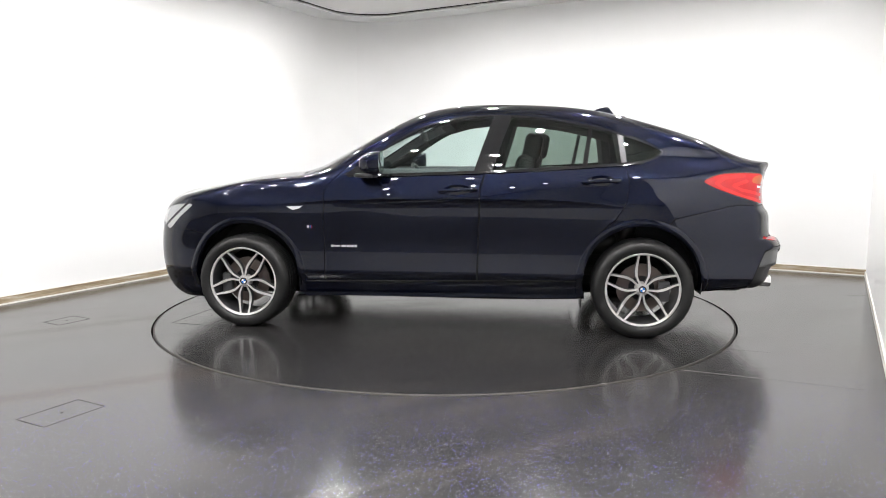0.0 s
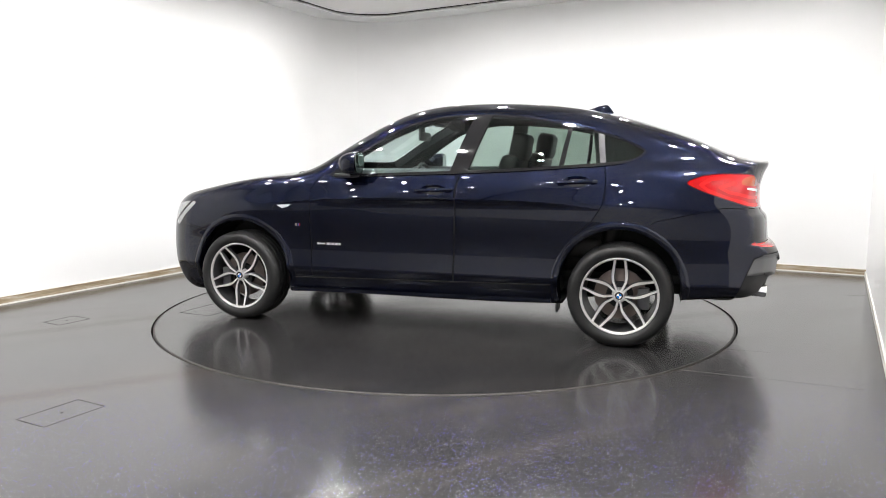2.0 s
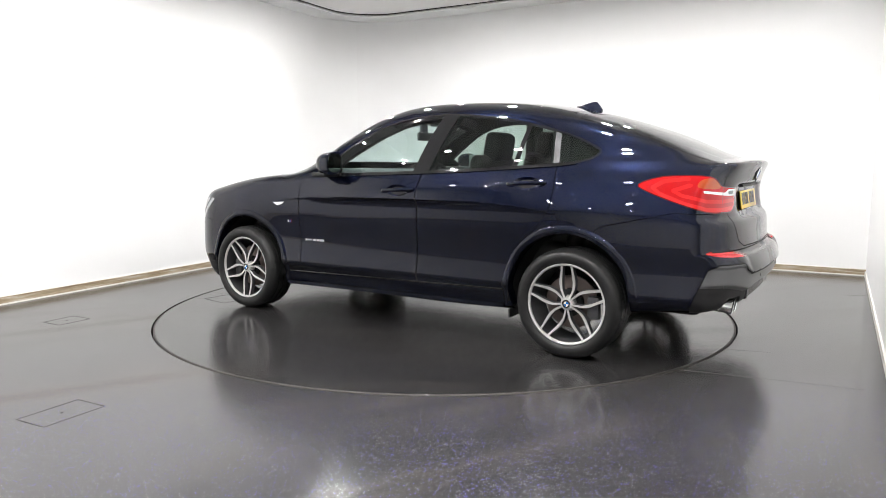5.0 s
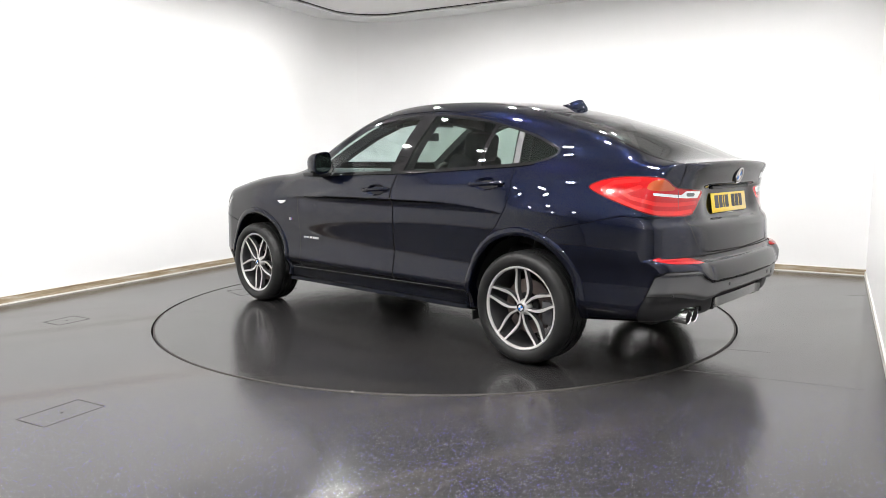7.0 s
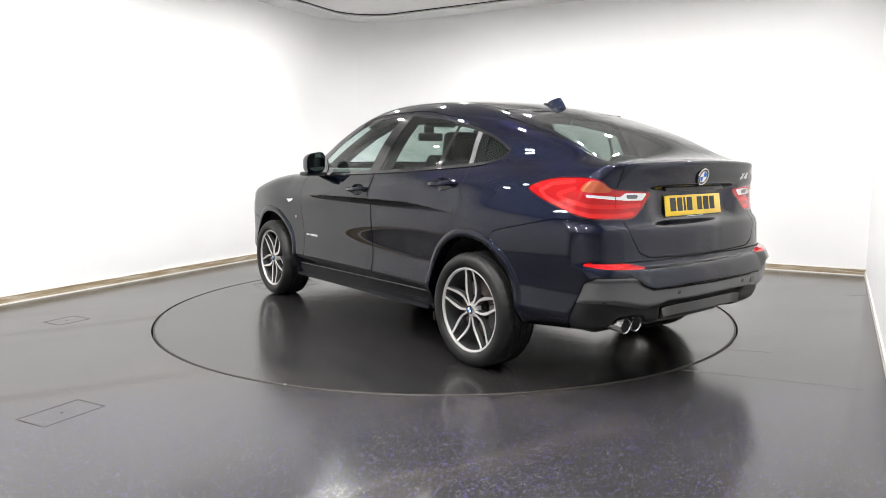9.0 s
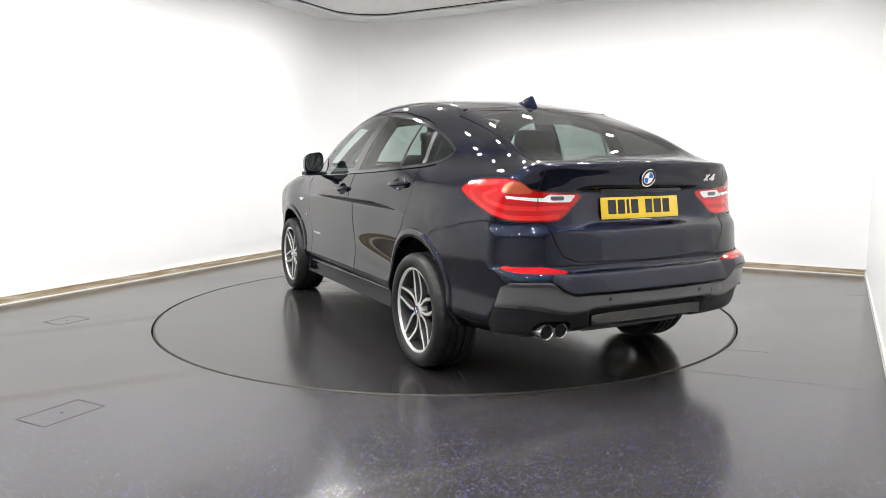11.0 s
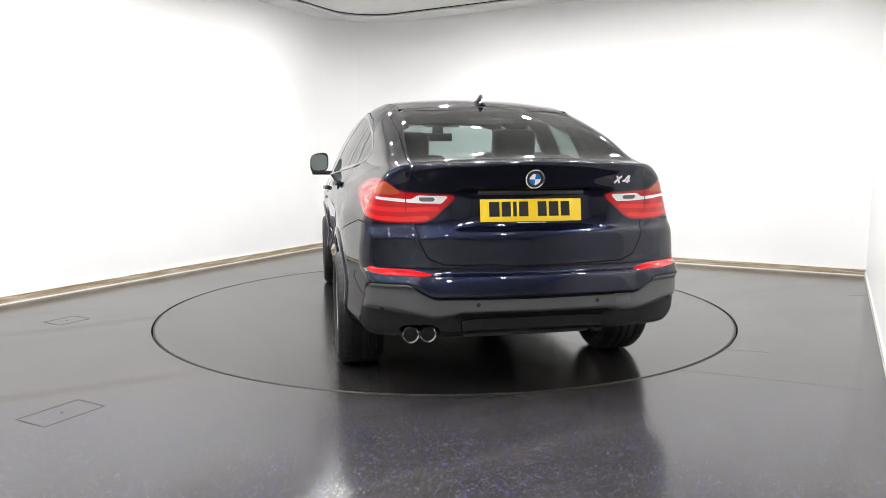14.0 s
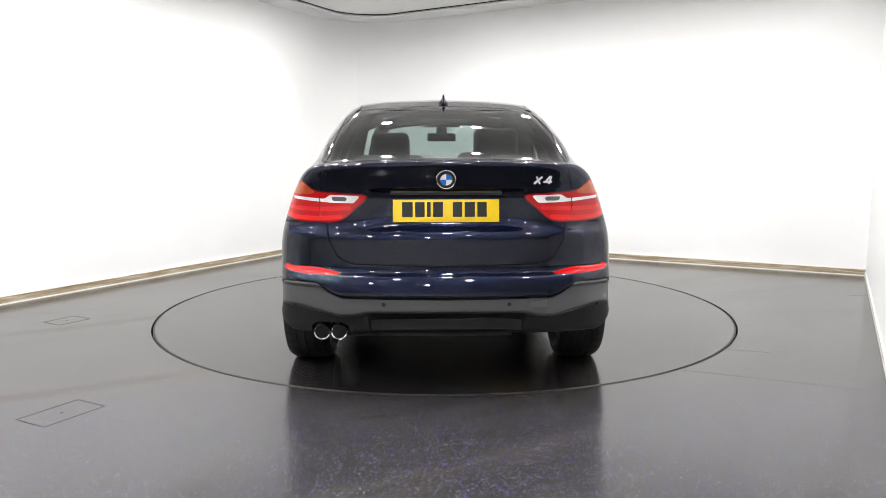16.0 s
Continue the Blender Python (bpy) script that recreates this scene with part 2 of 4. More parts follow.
bend = rounded(LEFT_END, CORNER_A, CORNER_B, 0.95)
LEFT = [LEFT_END, *bend[:8]]
BACK = [*bend[7:], CORNER_B]
# the alcove and south walls are unseen, added to close the room
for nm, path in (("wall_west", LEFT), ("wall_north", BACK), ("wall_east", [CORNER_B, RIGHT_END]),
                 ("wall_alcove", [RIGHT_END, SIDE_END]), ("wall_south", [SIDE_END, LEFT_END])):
    tagged(wall_strip(nm, path, 0.15, 0, HIGH, M_UNSEEN if nm in ("wall_alcove", "wall_south") else M_WALL),
           "plain unseen off-white wall, toned for reflections in the car" if nm in ("wall_alcove", "wall_south") else "plain white painted studio wall", "wall", kind="structure")

for nm, path in (("baseboard_west", LEFT), ("baseboard_north", BACK)):
    inner = [p - Vector((0, 0, 0)) for p in path]
    ob = wall_strip(nm, inner, -0.016, 0.012, 0.066, M_SKIRT)
    tagged(ob, "worn brown wooden skirting board along the wall", "skirting board", kind="structure")
    cap = wall_strip("trim", inner, -0.012, 0.0665, 0.073, M_BEAD)
    tagged(cap, "thin white painted skirting edge", "trim", kind="structure")
    foot = wall_strip("trim", inner, -0.022, 0.0, 0.0118, M_BEAD)
    tagged(foot, "off-white sealant bead along the floor", "trim", kind="structure")
ob = wall_strip("baseboard_east", [CORNER_B, RIGHT_END], -0.012, 0.0, 0.05, M_BEAD)
tagged(ob, "cream coloured skirting strip", "skirting board", kind="structure")

# floor with a round opening, and the turntable in it
TABLE_R = 2.256


def ring_floor():
    k, far = 160, 11.0
    verts, faces = [], []
    for r in (TABLE_R + 0.006, TABLE_R + 0.25, 3.5, far):
        verts += [(r * math.cos(2 * math.pi * i / k), r * math.sin(2 * math.pi * i / k), 0) for i in range(k)]
    for j in range(3):
        for i in range(k):
            a, b = j * k + i, j * k + (i + 1) % k
            faces.append((a, a + k, b + k, b))
    low = len(verts)
    verts += [(v[0], v[1], -0.08) for v in verts[:k]]
    faces += [(i, low + i, low + (i + 1) % k, (i + 1) % k) for i in range(k)]
    return mesh_object("floor", verts, faces, M_FLOOR)


tagged(ring_floor(), "dark grey speckled vinyl studio floor, scuffed", "floor", kind="structure")
pit = lathe(bmesh.new(), [(0.0, -0.085), (TABLE_R + 0.05, -0.085), (TABLE_R + 0.05, -0.08)], 64)
tagged(part("trim", pit, M_GAP, None), "dark pit under the turntable", "pit", kind="structure")

turntable = empty("turntable")
tagged(turntable, "large round turntable flush with the dark floor", "turntable")
part("deck", lathe(bmesh.new(), [(0.0, 0.0), (TABLE_R - 0.02, 0.0), (TABLE_R - 0.02, -0.06), (0.0, -0.06)], 160), M_DISC_SHADED, turntable, "dark grey vinyl deck, darkened for shade under the car")
part("edge_ring", lathe(bmesh.new(), [(TABLE_R - 0.0195, -0.05), (TABLE_R - 0.0195, 0.0008), (TABLE_R - 0.012, 0.0015), (TABLE_R - 0.007, -0.002), (TABLE_R - 0.007, -0.05)], 160, closed=True), M_STEEL, turntable, "worn metal edge ring")

# ceiling with its sunken margin
CEIL = [LEFT_END, *rounded(LEFT_END, CORNER_A, CORNER_B, 0.95), CORNER_B, RIGHT_END, SIDE_END]


def ceiling():
    n = len(CEIL)
    verts = [(*p.xy, HIGH + 0.02) for p in CEIL] + [(*p.xy, HIGH + 0.12) for p in CEIL]
    faces = [tuple(range(n)), tuple(range(2 * n - 1, n - 1, -1))]
    faces += [(i, n + i, n + (i + 1) % n, (i + 1) % n) for i in range(n)]
    ob = mesh_object("ceiling", verts, faces, M_CEIL)
    return tagged(ob, "off-white ceiling board with round downlights", "ceiling", kind="structure")


ceiling()
margin = [*LEFT, *BACK[1:]]
ob = wall_strip("trim", margin, -0.34, HIGH - 0.02, HIGH + 0.002, M_WALL)
tagged(ob, "white plaster cornice along the walls", "cornice", kind="structure")

# a dark strip drawn in as the shade of the gap round the ceiling
rim_path = []
for i, q in enumerate(margin):
    step = (margin[min(i + 1, len(margin) - 1)] - margin[max(i - 1, 0)]).normalized()
    rim_path.append(q - Vector((-step.y, step.x, 0)) * 0.344)
tagged(wall_strip("trim", rim_path, -0.004, HIGH + 0.010, HIGH + 0.0185, M_JOINT_SHADE), "dark strip painted in for the shade of the ceiling gap", "shadow gap", kind="structure")


def downlight(at):
    ob = empty("downlight", at)
    tagged(ob, "round white recessed ceiling downlight, lit", "lamp", "ceiling downlights")
    part("rim", lathe(bmesh.new(), [(0.055, 0.0), (0.075, 0.0), (0.075, -0.006), (0.058, -0.010), (0.055, -0.004)], 24, closed=True), M_WHITE, ob)
    part("diffuser", lathe(bmesh.new(), [(0.0, -0.004), (0.054, -0.004), (0.054, -0.001), (0.0, -0.001)], 24), M_LED, ob)
    return ob


across = (CORNER_B - CORNER_A).normalized()
along = (LEFT_END - CORNER_A).normalized()
first = None
for i in range(5):
    for j in range(6):
        at = CORNER_A + across * (1.10 + 1.20 * i) + along * ((2.10 if i == 0 else 1.45) + 1.46 * j) + Vector((0, 0, HIGH + 0.019))
        right = (RIGHT_END - CORNER_B).normalized()
        side = Vector((right.y, -right.x, 0))
        if (at - CORNER_B).dot(side) < 0.25 and at.y < 1.5:
            continue
        if at.y < -6.7:
            continue
        if first is None:
            first = downlight(at)
        else:
            copy_thing(first, Matrix.Translation(at))


def hatch(name, parent, centre, size, angle, mat, label):
    """An inspection cover: a plate in a thin dark joint."""
    ob = empty(name, (centre[0], centre[1], 0))
    ob.rotation_euler[2] = radians(angle)
    if parent:
        ob.parent = parent
    else:
        tagged(ob, label, "floor hatch", "floor hatches")
    w = 0.0021
    for x, y, a, b in ((0, size[1] / 2 + w / 2, size[0] + 2 * w, w), (0, -size[1] / 2 - w / 2, size[0] + 2 * w, w), (size[0] / 2 + w / 2, 0, w, size[1]), (-size[0] / 2 - w / 2, 0, w, size[1])):
        part("joint", box(bmesh.new(), (a, b, 0.002), (x, y, 0.0003)), M_JOINT_SHADE, ob, smooth=False)
    part("lift_ring", lathe(bmesh.new(), [(0.0, 0.001), (0.005, 0.0012), (0.006, 0.0)], 12), M_GAP, ob)
    return ob


hatch("floor_hatch", None, (-1.845, -2.487), (0.31, 0.205), 62, M_FLOOR, "flush square inspection hatch in the vinyl floor")
hatch("floor_hatch", None, (-2.87, -0.53), (0.24, 0.20), 60, M_FLOOR, "flush inspection hatch with worn joint")
hatch("inspection_cover", turntable, (1.75, 0.62), (0.30, 0.56), -8, M_DISC_SHADED, "")


def floor_seam(a, b, wide=0.004):
    """A welded joint between two sheets of vinyl."""
    a, b = Vector((*a, 0)), Vector((*b, 0))
    d = b - a
    bm = box(bmesh.new(), (d.length, wide, 0.0016), (0, 0, 0.0002))
    bm.transform(Matrix.Translation((a + b) / 2) @ pose(0, 0, 0, 0, 0, math.degrees(math.atan2(d.y, d.x))))
    tagged(part("trim", bm, M_SEAM, None, smooth=False), "pale welded joint in the vinyl floor", "floor joint", kind="structure")


M_SEAM = material("worn vinyl weld", (0.15, 0.145, 0.14), 0.5)
floor_seam((1.365, -1.814), (2.212, -2.168))
floor_seam((1.80, -1.375), (2.05, -1.455))
floor_seam((3.60, 0.40), (3.75, 0.40), 0.012)
# a chipped edge plate that goes round with the table
part("edge_plate", box(bmesh.new(), (0.03, 0.010, 0.004), (-1.132, 1.935, 0.001), 0.002, Matrix.Rotation(radians(-32), 3, "Z")), M_SEAM, turntable, "small pale metal chip")

# a hairline scuff on the long wall
d = (CORNER_A - LEFT_END).normalized()
spot = LEFT_END + d * ((Vector((-3.273, 0.927, 0)) - LEFT_END).dot(d))
bm = box(bmesh.new(), (0.15, 0.004, 0.006), (0, 0, 0))
bm.transform(Matrix.Translation(spot + Vector((0, 0, 1.977))) @ pose(0, 0, 0, 0, 3, math.degrees(math.atan2(d.y, d.x))))
tagged(part("trim", bm, material("grey scuff", (0.55, 0.54, 0.52), 0.6), None, smooth=False), "faint grey scuff on the white wall", "scuff", kind="structure")


# ---------------------------------------------------------------- the car's shell
class Curve:
    """A smooth curve through given knots (natural cubic)."""

    def __init__(self, *knots):
        k = sorted(knots)
        self.x = np.array([a for a, b in k], float)
        self.y = np.array([b for a, b in k], float)
        n, h = len(k), np.diff(self.x)
        a = np.eye(n)
        r = np.zeros(n)
        for i in range(1, n - 1):
            a[i, i - 1], a[i, i], a[i, i + 1] = h[i - 1], 2 * (h[i - 1] + h[i]), h[i]
            r[i] = 6 * ((self.y[i + 1] - self.y[i]) / h[i] - (self.y[i] - self.y[i - 1]) / h[i - 1])
        self.m = np.linalg.solve(a, r)

    def __call__(self, v):
        v = np.clip(v, self.x[0], self.x[-1])
        i = np.clip(np.searchsorted(self.x, v) - 1, 0, len(self.x) - 2)
        h = self.x[i + 1] - self.x[i]
        a, b = (self.x[i + 1] - v) / h, (v - self.x[i]) / h
        return a * self.y[i] + b * self.y[i + 1] + ((a ** 3 - a) * self.m[i] + (b ** 3 - b) * self.m[i + 1]) * h * h / 6


class Steps(Curve):
    """A curve through knots that never swings past them, for edges and ledges."""

    def __init__(self, *knots):
        k = sorted(knots)
        self.x = np.array([a for a, b in k], float)
        self.y = np.array([b for a, b in k], float)
        h, d = np.diff(self.x), np.diff(self.y) / np.diff(self.x)
        m = np.zeros(len(k))
        for i in range(1, len(k) - 1):
            if d[i - 1] * d[i] > 0:
                m[i] = 2 * d[i - 1] * d[i] / (d[i - 1] + d[i])
        self.m = m

    def __call__(self, v):
        v = np.clip(v, self.x[0], self.x[-1])
        i = np.clip(np.searchsorted(self.x, v) - 1, 0, len(self.x) - 2)
        h = self.x[i + 1] - self.x[i]
        t = (v - self.x[i]) / h
        return (self.y[i] * (1 + 2 * t) * (1 - t) ** 2 + self.y[i + 1] * t * t * (3 - 2 * t)
                + h * t * (1 - t) * (self.m[i] * (1 - t) - self.m[i + 1] * t))


def smax(a, b, k):
    h = np.maximum(k - np.abs(a - b), 0) / k
    return np.maximum(a, b) + h * h * k * 0.25


def smin(a, b, k):
    return -smax(-a, -b, k)


# half-width along the car, and how the flank leans with height
WIDTH = Curve((2.35, 0.80), (2.0, 0.868), (1.7, 0.905), (1.405, 0.920), (1.0, 0.905), (0.5, 0.900), (0, 0.900), (-0.6, 0.903), (-1.0, 0.912), (-1.405, 0.925), (-1.75, 0.908), (-2.0, 0.872), (-2.45, 0.80))
LEAN = Curve((0.10, -0.12), (0.22, -0.085), (0.265, -0.062), (0.305, -0.052), (0.36, -0.036), (0.405, -0.010), (0.45, -0.009), (0.52, -0.018), (0.60, -0.020), (0.70, -0.011), (0.80, -0.002), (0.88, -0.004), (1.0, -0.022), (1.1, -0.045), (1.2, -0.09), (1.35, -0.18), (1.75, -0.5))
CREASE = Curve((2.35, 0.80), (1.4, 0.84), (0.78, 0.875), (0.433, 0.942), (0, 0.987), (-0.31, 1.008), (-0.69, 1.036), (-1.06, 1.059), (-1.4, 1.068), (-1.8, 1.06), (-2.45, 1.02))
CREASE_D = Curve((2.35, 0.0), (1.2, 0.0), (0.8, 0.005), (0.4, 0.008), (-0.6, 0.009), (-1.2, 0.011), (-1.8, 0.006), (-2.45, 0.0))
TUCK = Curve((2.35, 0.05), (1.3, 0.03), (0.8, 0.0), (0.2, 0.0), (-0.8, 0.0), (-1.2, 0.06), (-1.6, 0.17), (-1.9, 0.19), (-2.45, 0.18))
DECK = Curve((2.40, 0.70), (2.27, 0.84), (2.2, 0.905), (2.06, 0.962), (1.93, 0.998), (1.68, 1.052), (1.43, 1.094), (1.18, 1.119), (0.95, 1.13), (0.5, 1.13), (-0.4, 1.14), (-1.0, 1.16), (-1.5, 1.185), (-1.9, 1.188), (-2.15, 1.196), (-2.34, 1.200), (-2.45, 1.20))
DECK_CROWN = Curve((2.4, 0.12), (1.9, 0.09), (1.2, 0.06), (0.6, 0.05), (-1.0, 0.04), (-1.8, 0.05), (-2.45, 0.05))
TAIL = Steps((0.1, -2.15), (0.25, -2.25), (0.33, -2.335), (0.40, -2.372), (0.445, -2.384), (0.47, -2.396), (0.53, -2.402), (0.550, -2.404), (0.562, -2.419), (0.60, -2.408), (0.640, -2.390), (0.652, -2.380), (0.668, -2.350), (0.70, -2.340), (0.76, -2.334), (0.815, -2.330), (0.845, -2.322), (0.885, -2.294), (0.93, -2.284), (1.00, -2.279), (1.06, -2.284), (1.11, -2.297), (1.16, -2.320), (1.20, -2.340), (1.28, -2.36), (1.6, -2.38))
NOSE = Curve((0.1, 2.12), (0.2, 2.17), (0.35, 2.24), (0.5, 2.265), (0.65, 2.26), (0.8, 2.235), (0.95, 2.19), (1.2, 2.1))
SOLE = Curve((2.35, 0.22), (1.9, 0.19), (1.0, 0.215), (0.0, 0.225), (-1.0, 0.245), (-1.8, 0.315), (-2.2, 0.345), (-2.45, 0.36))
CABIN_TOP = Curve((1.30, 0.97), (1.10, 1.09), (0.98, 1.165), (0.72, 1.302), (0.48, 1.425), (0.24, 1.537), (0.085, 1.586), (-0.14, 1.618), (-0.38, 1.625), (-0.68, 1.618), (-0.9, 1.602), (-1.12, 1.570), (-1.336, 1.520), (-1.55, 1.458), (-1.765, 1.387), (-1.98, 1.294), (-2.10, 1.236), (-2.25, 1.160), (-2.45, 1.06))
CABIN_CROWN = Curve((1.3, 0.20), (0.9, 0.19), (0.4, 0.15), (-0.2, 0.105), (-1.0, 0.10), (-1.7, 0.10), (-2.45, 0.10))
CABIN_LEAN = Curve((0.9, 0.93), (1.1, 0.878), (1.24, 0.832), (1.40, 0.745), (1.54, 0.645), (1.75, 0.48))
CABIN_PLAN = Curve((1.4, -0.14), (1.0, -0.075), (0.5, -0.022), (0.1, 0.0), (-0.45, 0.0), (-0.8, -0.018), (-1.2, -0.064), (-1.6, -0.121), (-1.95, -0.174), (-2.45, -0.25))


# the lower edge of the rear bumper's face, and how its shoulder kicks up at the corners
LEDGE = Steps((0, 0.473), (0.38, 0.473), (0.43, 0.462), (0.50, 0.455), (0.60, 0.475), (0.72, 0.497), (1.1, 0.505))
KICK = Steps((0, 0), (0.50, 0), (0.63, 1), (1.1, 1))
KICK_UP = Steps((0.1, 0), (0.44, 0), (0.52, 0.030), (0.60, 0.050), (0.64, 0.045), (0.675, 0.020), (0.71, 0), (1.7, 0))


def shell_value(x, y, z):
    """Below zero inside the closed body, above zero outside it."""
    y = np.sqrt(y * y + 1e-8)
    up = np.maximum(z - 0.65, 0)
    w = WIDTH(x) + LEAN(z) - TUCK(x) * up * up / (up + 0.1)
    rel = (z - CREASE(x)) / 0.034
    w = w + CREASE_D(x) * np.where(rel > 0, np.exp(-rel * rel), np.exp(-rel * rel * 0.14))
    # muscles over the wheels
    w = w + 0.015 * np.exp(-((x + 1.50) / 0.36) ** 2 - ((z - 0.915) / 0.085) ** 2) + 0.009 * np.exp(-((x - 1.32) / 0.40) ** 2 - ((z - 0.86) / 0.07) ** 2)
    low = y - w
    low = smax(low, z - DECK(x) + DECK_CROWN(x) * y * y, 0.07)
    # hollow for the number plate
    hollow = 0.5 - 0.5 * np.tanh((y - 0.37) / 0.075)
    hollow = hollow * (0.5 + 0.5 * np.tanh((z - 0.885) / 0.026)) * (0.5 - 0.5 * np.tanh((z - 1.058) / 0.012))
    sunk = 0.5 - 0.5 * np.tanh((z - LEDGE(y)) / 0.008)
    sunk = sunk * (0.030 + 0.030 * (0.5 - 0.5 * np.tanh((y - 0.385 + 0.3 * (0.47 - z)) / 0.012)))
    tail = TAIL(z - KICK(y) * KICK_UP(z)) + sunk + 0.105 * y * y + 0.35 * y ** 6 + 0.036 * hollow - x
    tail = tail + 0.045 * (0.5 + 0.5 * np.tanh((y - 0.60) / 0.07)) * (0.5 + 0.5 * np.tanh((z - 1.13) / 0.04))
    low = smax(low, SOLE(x) - z, 0.05)
    cab = y - CABIN_LEAN(z) - CABIN_PLAN(x)
    cab = smax(cab, z - CABIN_TOP(x) + CABIN_CROWN(x) * y * y, 0.10)
    cab = np.maximum(cab, 0.95 - z)
    both = smin(low, cab, 0.085)
    both = smax(both, tail, 0.04)
    return smax(both, x - NOSE(z) + 0.20 * y * y + 0.33 * y ** 6, 0.12)


def shell_mesh(sx=0.0165, sy=0.0125, sz=0.0085):
    """A fine net over the left half of the body, laid on the surface."""
    xs = np.arange(-2.47, 2.36, sx)
    ys = np.arange(-0.012, 1.02, sy)
    zs = np.arange(0.13, 1.69, sz)
    v = shell_value(xs[:, None, None], ys[None, :, None], zs[None, None, :])
    inside = v < 0
    c = np.zeros(tuple(s - 1 for s in v.shape), int)
    for i in (0, 1):
        for j in (0, 1):
            for k in (0, 1):
                c += inside[i:i + c.shape[0], j:j + c.shape[1], k:k + c.shape[2]]
    cell = (c > 0) & (c < 8)
    index = -np.ones(c.shape, int)
    index[cell] = np.arange(cell.sum())
    ci = np.argwhere(cell)
    p = np.stack([xs[ci[:, 0]], ys[ci[:, 1]], zs[ci[:, 2]]], 1) + np.array((sx, sy, sz)) / 2
    quads = []
    for axis in range(3):
        o = [a for a in range(3) if a != axis]
        a = inside.take(range(inside.shape[axis] - 1), axis)
        b = inside.take(range(1, inside.shape[axis]), axis)
        e = np.argwhere(a != b)
        ok = np.ones(len(e), bool)
        for q in o:
            ok &= (e[:, q] > 0) & (e[:, q] < index.shape[q])
        e = e[ok]
        flip = a[tuple(e.T)]
        corners = []
        for d0, d1 in ((0, 0), (1, 0), (1, 1), (0, 1)):
            f = e.copy()
            f[:, o[0]] -= d0
            f[:, o[1]] -= d1
            corners.append(index[tuple(f.T)])
        q = np.stack(corners, 1)
        q[flip] = q[flip][:, ::-1]
        quads.append(q)
    q = np.concatenate(quads)
    q = q[(q >= 0).all(1)]
    p, n = settle(p)
    p, n = settle(p)
    p, n = settle(p)
    t = np.concatenate([q[:, (0, 1, 2)], q[:, (0, 2, 3)]])
    # faces run outwards
    fn = np.cross(p[t[:, 1]] - p[t[:, 0]], p[t[:, 2]] - p[t[:, 0]])
    back = (fn * n[t[:, 0]]).sum(1) < 0
    t[back] = t[back][:, ::-1]
    mesh = (p, n, t)
    return cut(mesh, -p[:, 1])[0]


def settle(p):
    e = 0.0015
    f = shell_value(*p.T)
    g = np.stack([(shell_value(*(p + d).T) - shell_value(*(p - d).T)) / (2 * e) for d in np.eye(3) * e], 1)
    gg = (g * g).sum(1, keepdims=True)
    p = p - np.clip(f[:, None] / gg, -0.03, 0.03) * g
    n = g / np.sqrt(gg)
    return p, n


def cut(mesh, d):
    """Splits a mesh along the line where d is zero: the part below, the part above."""
    p, n, t = mesh
    s = d < 0
    k = s[t].sum(1)
    res = []
    mixed = t[(k > 0) & (k < 3)]
    base = len(p)
    if len(mixed):
        edges = np.concatenate([mixed[:, (0, 1)], mixed[:, (1, 2)], mixed[:, (2, 0)]])
        edges = np.sort(edges[s[edges[:, 0]] != s[edges[:, 1]]], 1)
        keys, _ = np.unique(edges[:, 0] * base + edges[:, 1], return_inverse=True)
        a, b = keys // base, keys % base
        f = (d[a] / (d[a] - d[b]))[:, None]
        p = np.concatenate([p, p[a] + f * (p[b] - p[a])])
        nn = n[a] + f * (n[b] - n[a])
        n = np.concatenate([n, nn / np.linalg.norm(nn, axis=1, keepdims=True)])

        def between(u, v):
            return base + np.searchsorted(keys, np.minimum(u, v) * base + np.maximum(u, v))
    for side in (True, False):
        whole = t[k == (3 if side else 0)]
        out = [whole]
        if len(mixed):
            m = mixed
            c = (s[m] == side)
            one, two = m[c.sum(1) == 1], m[c.sum(1) == 2]
            c1, c2 = c[c.sum(1) == 1], c[c.sum(1) == 2]
            if len(one):
                i = c1.argmax(1)
                r = np.arange(len(one))
                u, v, w = one[r, i], one[r, (i + 1) % 3], one[r, (i + 2) % 3]
                out.append(np.stack([u, between(u, v), between(u, w)], 1))
            if len(two):
                i = (~c2).argmax(1)
                r = np.arange(len(two))
                u, v, w = two[r, i], two[r, (i + 1) % 3], two[r, (i + 2) % 3]
                x, y = between(u, v), between(u, w)
                out.append(np.stack([x, v, w], 1))
                out.append(np.stack([x, w, y], 1))
        tt = np.concatenate(out)
        used, inv = np.unique(tt, return_inverse=True)
        res.append((p[used], n[used], inv.reshape(-1, 3)))
    return res


def outline(points, a, b, soft=0.0):
    """Distance to a closed outline in two coordinates, below zero inside."""
    pts = np.array(points, float)
    q = np.stack([a, b], 1)
    best = np.full(len(q), 9.0)
    inside = np.zeros(len(q), bool)
    for i in range(len(pts)):
        u, v = pts[i - 1], pts[i]
        w = v - u
        h = np.clip(((q - u) @ w) / (w @ w), 0, 1)
        best = np.minimum(best, np.linalg.norm(q - u - h[:, None] * w, axis=1))
        cross = (u[1] > q[:, 1]) != (v[1] > q[:, 1])
        with np.errstate(divide="ignore", invalid="ignore"):
            at = u[0] + (q[:, 1] - u[1]) / (v[1] - u[1]) * w[0]
        inside ^= cross & (q[:, 0] < at)
    return np.where(inside, -best, best) + soft


